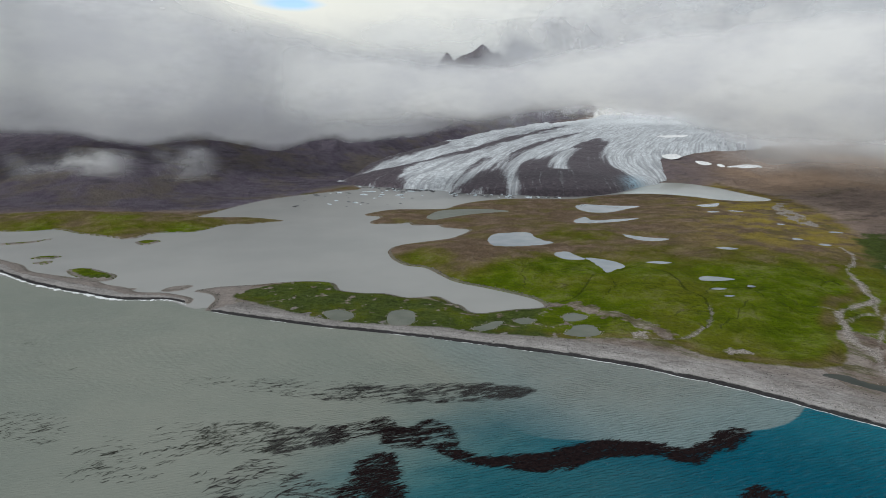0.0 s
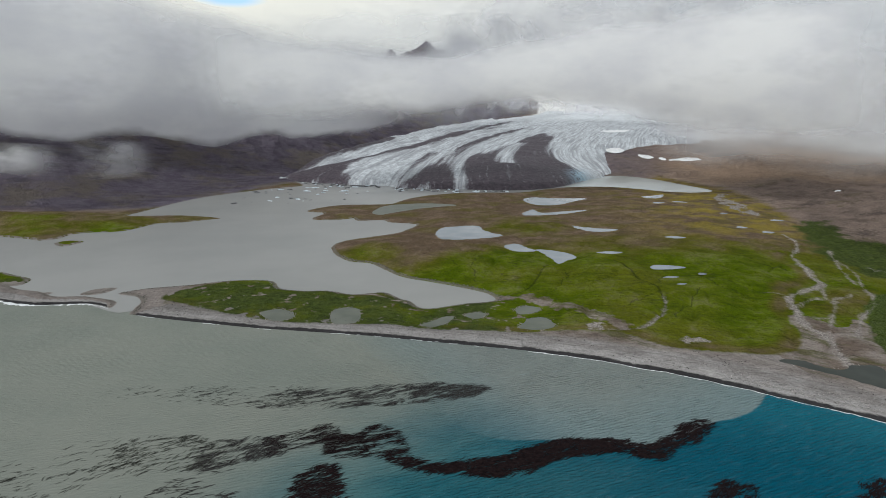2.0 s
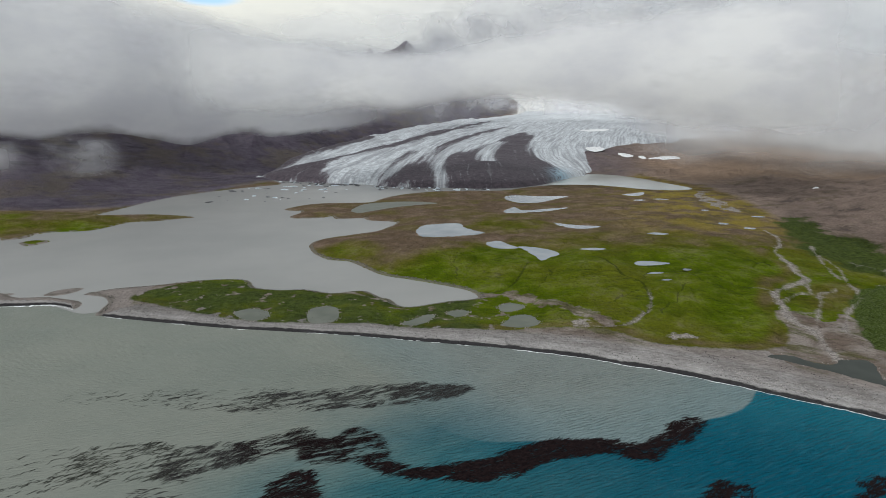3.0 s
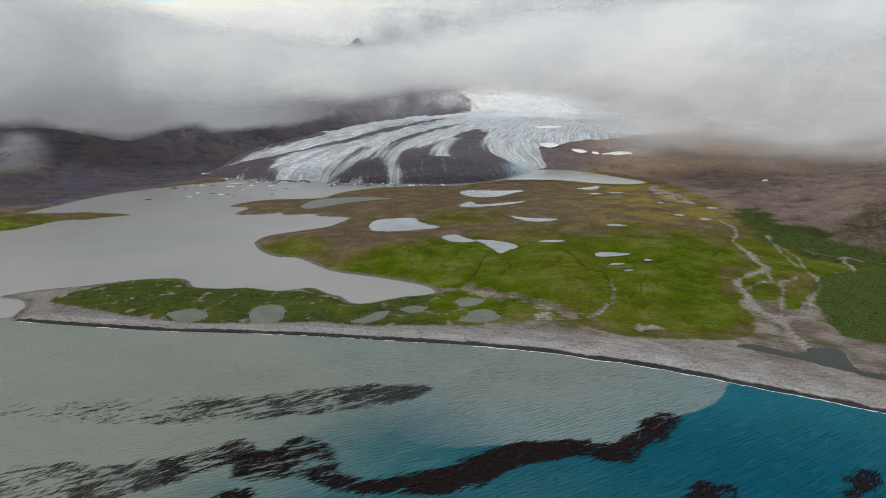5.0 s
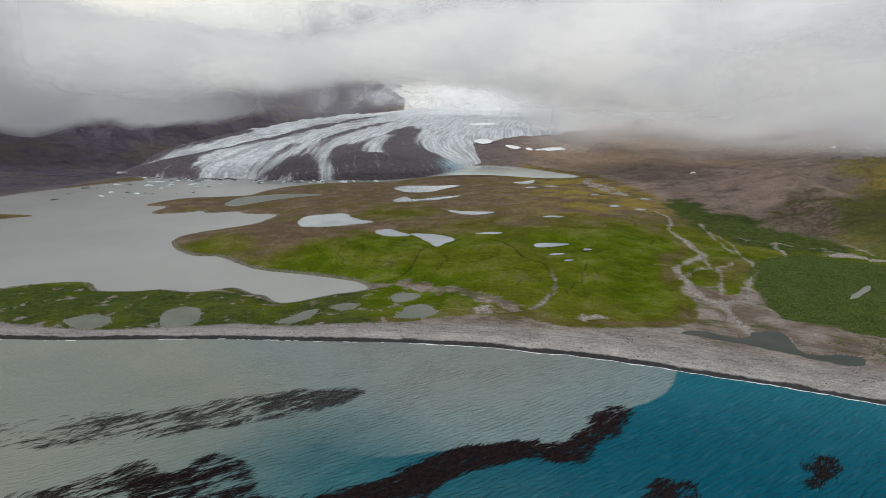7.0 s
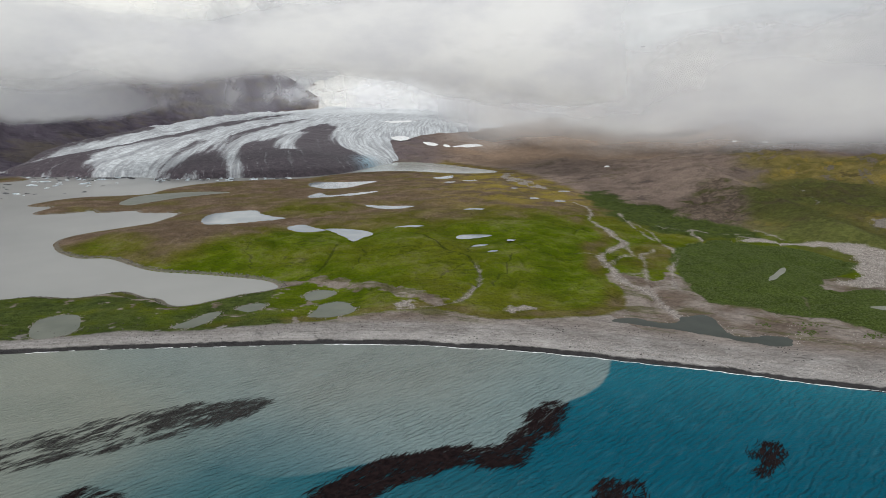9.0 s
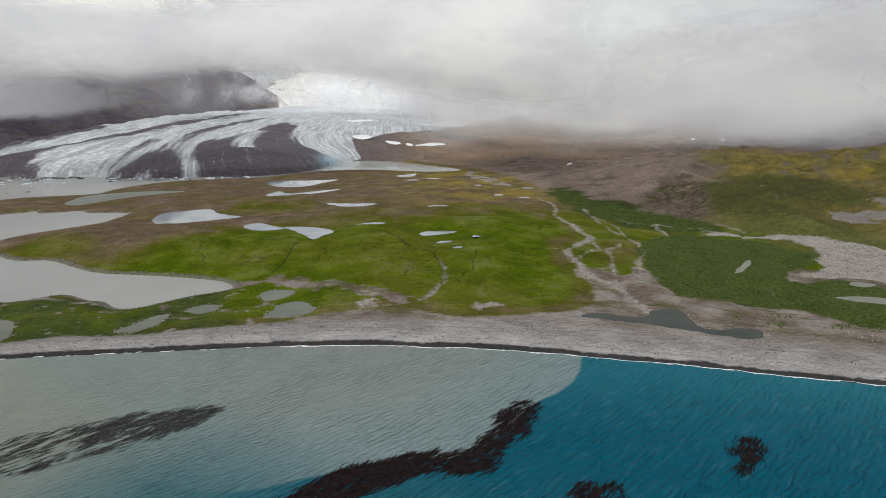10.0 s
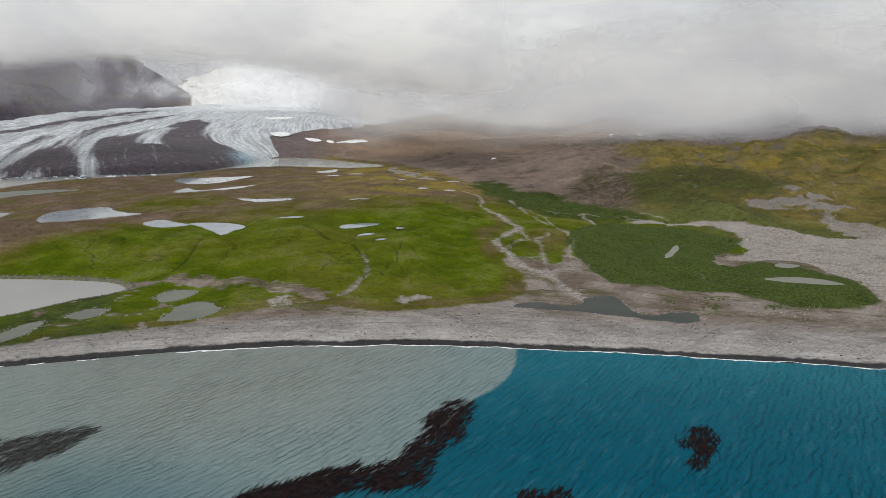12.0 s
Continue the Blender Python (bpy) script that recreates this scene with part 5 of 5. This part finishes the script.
# two small round clumps
kelp_bed([(177, 221), (183, 225), (189, 227), (195, 222), (189, 215), (177, 212), (172, 214), (180, 219)], 640, 0.66, 26, 14, 2.4, 0.28, edge=3.0)
kelp_bed([(119, 225), (127, 231), (136, 228), (139, 221), (132, 216), (118, 218)], 420, 0.58, 26, 16, 3.6, 0.31, edge=4.0)

# ---------------------------------------------------------------- surf
M_FOAM = plain("sea_foam", (0.62, 0.64, 0.65), (0.86, 0.87, 0.88), 0.9, 0.8, 0.2)


def surf(line, width, label, out=0.0, seed=1.0, gate=0.0):
    c = curve(line, False, 14)
    seg = np.r_[0, np.cumsum(np.hypot(*np.diff(c, axis=0).T))]
    s = np.arange(0, seg[-1], 0.8)
    c = np.stack([np.interp(s, seg, c[:, 0]), np.interp(s, seg, c[:, 1])], -1)
    d = np.gradient(c, axis=0)
    nrm = np.stack([d[:, 1], -d[:, 0]], -1) / np.hypot(*d.T)[:, None]
    w = width * np.clip(0.30 + 1.6 * fbm(s, 0 * s + seed, 38, 3, 0.6) + 2.4 * fbm(s, 0 * s + seed + 3, 5, 3, 0.7) - gate, 0.05, 1.6) * smooth(0, 10, s) * smooth(s[-1], s[-1] - 10, s)
    mid = out + 2.2 * fbm(s, 0 * s + seed + 5, 16, 4, 0.6)
    V, q = [], []
    rows = np.stack([c + nrm * (mid - w * 0.5)[:, None], c + nrm * (mid - w * 0.1)[:, None], c + nrm * (mid + w * 0.5)[:, None]], 1)
    zz = np.array([0.10, 0.24, 0.05])
    V = np.concatenate([rows, np.broadcast_to(zz[None, :, None], rows.shape[:2] + (1,))], -1).reshape(-1, 3)
    for i in np.nonzero((w[:-1] > 0.03) & (w[1:] > 0.03))[0]:
        for k in (0, 1):
            q.append((3 * i + k, 3 * i + k + 1, 3 * i + k + 4, 3 * i + k + 3))
    return tagged(sheet("surf", V, np.array(q), M_FOAM), label, "surf", kind="structure")


surf(SEA_EAST[9:22], 1.0, "thin white line of breaking surf", 0.4, 2.0, 0.08)
surf(SEA_EAST[0:11], 0.3, "thin white line of breaking surf", 0.4, 4.1, 0.35)
surf(SEA_WEST[6:], 4.2, "white surf breaking on the shingle spit", 1.4, 9.3, -0.25)


# ---------------------------------------------------------------- small things on the ground
def ground_z(x, y):
    r, b = np.hypot(x - CENTRE[0], y - CENTRE[1]), np.arctan2(x - CENTRE[0], y - CENTRE[1])
    i, j = np.clip(np.searchsorted(radii, r) - 1, 0, len(radii) - 2), np.clip(np.searchsorted(bearings, b) - 1, 0, len(bearings) - 2)
    u, v = (r - radii[i]) / (radii[i + 1] - radii[i]), (b - bearings[j]) / (bearings[j + 1] - bearings[j])
    return (GZ[i, j] * (1 - u) + GZ[i + 1, j] * u) * (1 - v) + (GZ[i, j + 1] * (1 - u) + GZ[i + 1, j + 1] * u) * v


def lumps(name, x, y, size, mat, label, category, flat=0.6, sink=0.25, crown=False):
    """Many small uneven stones, or clumps of grass, in one mesh."""
    n = len(x)
    a = np.linspace(0, 2 * np.pi, 6)[:5]
    ring = np.stack([np.cos(a), np.sin(a)], -1)
    jit = rng.uniform(0.7, 1.3, (n, 10, 1))
    turn = rng.rand(n) * 6.28
    c, s = np.cos(turn)[:, None], np.sin(turn)[:, None]
    rx, ry = ring[:, 0] * c - ring[:, 1] * s, ring[:, 0] * s + ring[:, 1] * c
    low = np.stack([rx, ry, 0 * rx], -1) * (0.9 if not crown else 0.6)
    high = np.stack([rx, ry, 0 * rx], -1) * (0.62 if not crown else 1.0)
    high[..., 2] = 0.75 if not crown else 0.6
    top = np.zeros((n, 1, 3))
    top[..., 2] = 1.0
    V = np.concatenate([low * jit[:, :5], high * jit[:, 5:], top], 1)
    V[..., 2] *= flat
    V = V * size[:, None, None] * np.array([0.55, 0.55, 1.0])
    V[..., 0] += x[:, None]
    V[..., 1] += y[:, None]
    V[..., 2] += (ground_z(x, y) - sink * size * flat)[:, None]
    base = (np.arange(n) * 11)[:, None, None]
    k = np.arange(5)
    side = np.stack([k, (k + 1) % 5, 5 + (k + 1) % 5, 5 + k], -1)
    cap = np.array([[5, 6, 7, 10], [7, 8, 9, 10], [9, 5, 10, 10]])
    faces = np.concatenate([side, cap[:2]], 0)
    q = (base + faces[None]).reshape(-1, 4)
    tri = (base + np.array([[9, 5, 10]])[None]).reshape(-1, 3)
    me = bpy.data.meshes.new(name)
    V = V.reshape(-1, 3)
    me.vertices.add(len(V))
    me.vertices.foreach_set("co", np.ascontiguousarray(V, np.float32).ravel())
    loops = np.concatenate([q.ravel(), tri.ravel()])
    me.loops.add(len(loops))
    me.loops.foreach_set("vertex_index", loops.astype(np.int32))
    me.polygons.add(len(q) + len(tri))
    me.polygons.foreach_set("loop_start", np.r_[np.arange(0, q.size, 4), q.size + np.arange(0, tri.size, 3)].astype(np.int32))
    me.update(calc_edges=True)
    me.materials.append(mat)
    return tagged(new(name, me), label, category, kind="stuff")


def scatter(count, x0, x1, y0, y1, keep):
    x, y = rng.uniform(x0, x1, count), rng.uniform(y0, y1, count)
    m = keep(x, y)
    return x[m], y[m]


def stone_material(name, c1, c2):
    m, t, b = material(name, 0.85, 0.2)
    k = Nodes(t)
    g = t.nodes.new("ShaderNodeNewGeometry")
    n = k.noise(0.5, 3)
    k.link(k.mix(g.outputs["Random Per Island"], c1, c2), b.inputs["Base Color"])
    k.link(k.bump(n, 0.5, 0.1), b.inputs["Normal"])
    return m


M_PALE = stone_material("pale_stone", (0.11, 0.096, 0.087), (0.50, 0.46, 0.43))
M_FAN = stone_material("fan_stone", (0.17, 0.152, 0.140), (0.50, 0.460, 0.430))
M_GREY = stone_material("grey_stone", (0.085, 0.074, 0.064), (0.34, 0.305, 0.27))
M_SHORE = stone_material("shore_stone", (0.055, 0.049, 0.043), (0.200, 0.182, 0.162))
M_DARK = stone_material("dark_stone", (0.018, 0.016, 0.015), (0.075, 0.065, 0.06))
M_TUFT = stone_material("tussock_blades", (0.064, 0.088, 0.022), (0.092, 0.120, 0.030))

# stones stand in for the colony's penguins, which are not modelled
x, y = scatter(150000, 360, 640, 205, 460, lambda x, y: (signed(COLONY_FAN, x, y, 60) + 7 * fbm(x, y, 16, 3) + rng.normal(0, 1.5, len(x)) > 0) & (fbm(0.28 * (0.5 * x - 0.87 * y), 0.87 * x + 0.5 * y, 7, 3, 0.6) + rng.normal(0, 0.15, len(x)) > -0.12))
x, y = x[:42000], y[:42000]
lumps("gravel_stones", x, y, rng.uniform(0.28, 0.58, len(x)), M_FAN, "pale and grey stones standing in for a penguin colony on a gravel fan", "stones", 0.8)
for patch in UPPER_FAN:
    x, y = scatter(30000, 510, 700, 300, 455, lambda x, y: np.minimum(signed(patch, x, y, 60), 5) - 1.0 + 15 * fbm(x, y, 17, 5, 0.65, 2.0) + rng.normal(0, 1.5, len(x)) > 0)
    x, y = x[:2200], y[:2200]
    lumps("gravel_stones", x, y, rng.uniform(0.4, 0.9, len(x)), M_GREY, "grey stones strewn over a small gravel fan", "stones", 0.8)
river_line = curve(RIVER, False)
x, y = scatter(60000, 240, 440, 315, 660, lambda x, y: line_distance(river_line, x, y, False, 40)[0] + rng.normal(0, 1.0, len(x)) < 2.2)
x, y = x[:320], y[:320]
lumps("river_stones", x, y, rng.uniform(0.25, 0.6, len(x)), M_PALE, "pale stones along a braided stream bed", "stones", 0.8)
# dark stones in place of the animals that lie along the beach
x, y = scatter(26000, -220, 300, 200, 520, lambda x, y: (lambda d: (d > 5) & (d < 34) & (fbm(x, y, 22, 3) + rng.normal(0, 0.15, len(x)) > 0.24))(-signed(SEA, x, y, 60)))
x, y = x[:2600], y[:2600]
lumps("beach_stones", x, y, rng.uniform(0.3, 0.85, len(x)), M_DARK, "dark stones standing in for animals in clusters along the shingle beach", "stones", 0.55)
x, y = scatter(40000, 180, 310, 190, 330, lambda x, y: (lambda d: (d > 6) & (d < 17) & (fbm(x, y, 15, 3) + rng.normal(0, 0.2, len(x)) > 0.05))(-signed(SEA, x, y, 60)))
x, y = x[:1100], y[:1100]
lumps("beach_stones", x, y, rng.uniform(0.25, 0.5, len(x)), M_PALE, "pale stones along the top of the dark strand", "stones", 0.7)


# pale stones dotted over the mud flat between the beach and the tussock
MUD_FLAT = [(285, 300), (318, 276), (345, 250), (400, 222), (520, 190), (430, 160), (360, 195), (310, 245), (280, 275)]
x, y = scatter(9000, 270, 530, 155, 305, lambda x, y: (signed(MUD_FLAT, x, y, 40) > 0) & (fbm(x, y, 25, 3) > 0.02))
x, y = x[:900], y[:900]
lumps("mud_stones", x, y, rng.uniform(0.25, 0.6, len(x)), M_PALE, "pale stones dotted over a brown mud flat", "stones", 0.7)


def rim(outline, width, count, size, mat, label):
    c = curve(outline, True, 6)
    i = rng.randint(0, len(c), count)
    u = rng.rand(count)[:, None]
    p = c[i] * (1 - u) + c[(i + 1) % len(c)] * u + rng.normal(0, width, (count, 2))
    s = signed(outline, p[:, 0], p[:, 1], 30)
    p = p[(s < 0.1) & (fbm(p[:, 0], p[:, 1], 9, 2) > -0.12)]
    lumps("rim_stones", p[:, 0], p[:, 1], rng.uniform(0.5, 1.0, len(p)) * size, mat, label, "stones", 0.7)


for level, outline in PONDS[20:26]:
    rim(outline, 1.0, 300, 0.75, M_GREY, "small grey stones round the rim of a pool")
rim(PONDS[26][1], 1.6, 260, 0.6, M_PALE, "pale stones round the mouth of the stream")
x, y = scatter(60000, -215, 120, 440, 640, lambda x, y: (lambda d: (d > 0.2) & (d < 3.5) & (fbm(x, y, 18, 3) + rng.normal(0, 0.2, len(x)) > -0.05))(-signed(LAGOON, x, y, 40)))
x, y = x[:1700], y[:1700]
lumps("shore_stones", x, y, rng.uniform(0.5, 1.1, len(x)), M_SHORE, "grey boulders lining the lagoon's shore", "stones", 0.7)
x, y = scatter(60000, 285, 460, 240, 462, lambda x, y: np.minimum(signed(TUSSOCK, x, y, 30) + 8 * fbm(x, y, 22, 4, 0.6, 5.0), line_distance(curve(CLEFT, False), x, y, False, 60)[0] - 0.6) > 1.0)
keep = np.ones(len(x), bool)
for level, outline in PONDS[27:30]:
    keep &= signed(outline, x, y, 30) < -0.6
x, y = x[keep][:13000], y[keep][:13000]
lumps("tussock_grass", x, y, rng.uniform(0.35, 1.05, len(x)) * (1 + 0.5 * fbm(x, y, 12, 3)), M_TUFT, "dense dark green tussock grass in rounded clumps", "grass", 0.42, 0.1, True)

for cx, cy, count in ((293, 283, 26), (318, 268, 30), (340, 252, 40), (285, 300, 14), (352, 330, 20), (305, 292, 16)):
    x, y = rng.normal(cx, 3.2, count), rng.normal(cy, 1.8, count)
    lumps("tussock_grass", x, y, rng.uniform(0.6, 1.3, len(x)), M_TUFT, "small clump of tussock grass on bare sand", "grass", 0.7, 0.1, True)
# ---------------------------------------------------------------- drifting ice
M_FLOE = plain("floe_ice", (0.30, 0.36, 0.41), (0.62, 0.67, 0.70), 2.5, 0.5, 0.4, 0.5, 0.4)
M_DIRTY = plain("dirty_ice", (0.035, 0.035, 0.038), (0.15, 0.15, 0.16), 2.0, 0.7, 0.3, 0.5, 0.4)


def floe(x, y, size, height, dirty):
    bm = bmesh.new()
    bmesh.ops.create_icosphere(bm, subdivisions=2, radius=1.0)
    sx, sy, turn = size * random.uniform(0.7, 1.3), size * random.uniform(0.35, 0.7), random.uniform(0, 3.14)
    for v in bm.verts:
        p = v.co.copy()
        k = 1 + 0.5 * noise.noise(p * 1.6 + Vector((x, y, 0)))
        v.co = Vector((p.x * sx * k, p.y * sy * k, max(p.z, -0.25) * height * k))
    bmesh.ops.rotate(bm, verts=bm.verts, cent=(0, 0, 0), matrix=Matrix.Rotation(turn, 3, "Z"))
    me = bpy.data.meshes.new("ice_floe")
    bm.to_mesh(me)
    bm.free()
    me.materials.append(M_DIRTY if dirty else M_FLOE)
    ob = new("ice_floe", me)
    ob.location = (x, y, 0.15)
    return tagged(ob, "dark debris-covered ice floe adrift in the lagoon" if dirty else "white ice floe adrift in the lagoon", "ice floe", "drifting ice")


random.seed(5)
for cx, cy, sx, sy, count in ((-60, 1255, 70, 14, 20), (-130, 1225, 45, 40, 18), (-160, 1090, 40, 45, 18), (-215, 1180, 40, 25, 10), (-90, 1250, 30, 16, 22), (20, 1213, 14, 6, 9), (150, 1150, 30, 5, 10), (45, 1175, 40, 10, 7), (175, 1142, 45, 6, 8)):
    for k in range(count):
        x, y = random.gauss(cx, sx), random.gauss(cy, sy)
        if signed(LAGOON, np.array([x]), np.array([y]))[0] > 6 and signed(REGION, np.array([x]), np.array([y]))[0] < -2:
            big = random.random() ** 2
            floe(x, y, 2.0 + 6.5 * big, 0.5 + 1.4 * big, random.random() < 0.6)

for k in range(95):
    i = random.random() ** 1.3 * 0.62
    p = front_line[int(3 + i * (len(front_line) - 6))]
    x, y = p[0] + random.gauss(-2, 12), p[1] - abs(random.gauss(4, 11)) - 3
    if signed(LAGOON, np.array([x]), np.array([y]))[0] > 3 and signed(REGION, np.array([x]), np.array([y]))[0] < -1:
        floe(x, y, random.uniform(1.5, 6.5), random.uniform(0.5, 2.2), random.random() < 0.55)

# ---------------------------------------------------------------- snow patches
M_SNOW = plain("old_snow", (0.66, 0.67, 0.68), (0.86, 0.86, 0.85), 6, 0.8, 0.2, 0.4, 0.8)


def ice_top(x, y):
    return np.where(signed(REGION, x, y) > 0, ice_level(x, y), -9)


def snow_patch(x, y, rx, ry, turn):
    n = 36
    a = np.linspace(0, 2 * np.pi, n + 1)[:-1]
    r = 1 + 0.30 * fbm(np.cos(a) * 1.3 + x, np.sin(a) * 1.3 + y, 1.0, 4, 0.6)
    rows = []
    for f, up in ((1.0, 0.1), (0.85, 0.9), (0.5, 1.6), (0.06, 1.9)):
        px, py = np.cos(a) * rx * r * f, np.sin(a) * ry * r * f
        c, s = math.cos(radians(turn)), math.sin(radians(turn))
        gx2, gy2 = x + px * c - py * s, y + px * s + py * c
        rows.append(np.stack([gx2, gy2, np.maximum(ground_z(gx2, gy2), ice_top(gx2, gy2)) + up], -1))
    V = np.concatenate(rows)
    return tagged(sheet("snow_patch", V, grid_quads(4, n, True)[:, ::-1], M_SNOW), "patch of old white snow on a dark slope", "snow patch", "snow patches")


for spot in ((598, 1636, 24, 44, -15), (764, 2100, 50, 40, 0), (664, 1588, 20, 20, 0), (700, 1568, 8, 16, 0), (742, 1530, 38, 18, -35), (724, 963, 5, 4, 0), (1110, 963, 9, 5, 20), (1122, 943, 3, 6, 0), (1159, 953, 4, 6, 0), (1233, 931, 8, 5, 10), (1125, 1049, 5, 4, 0)):
    snow_patch(*spot)
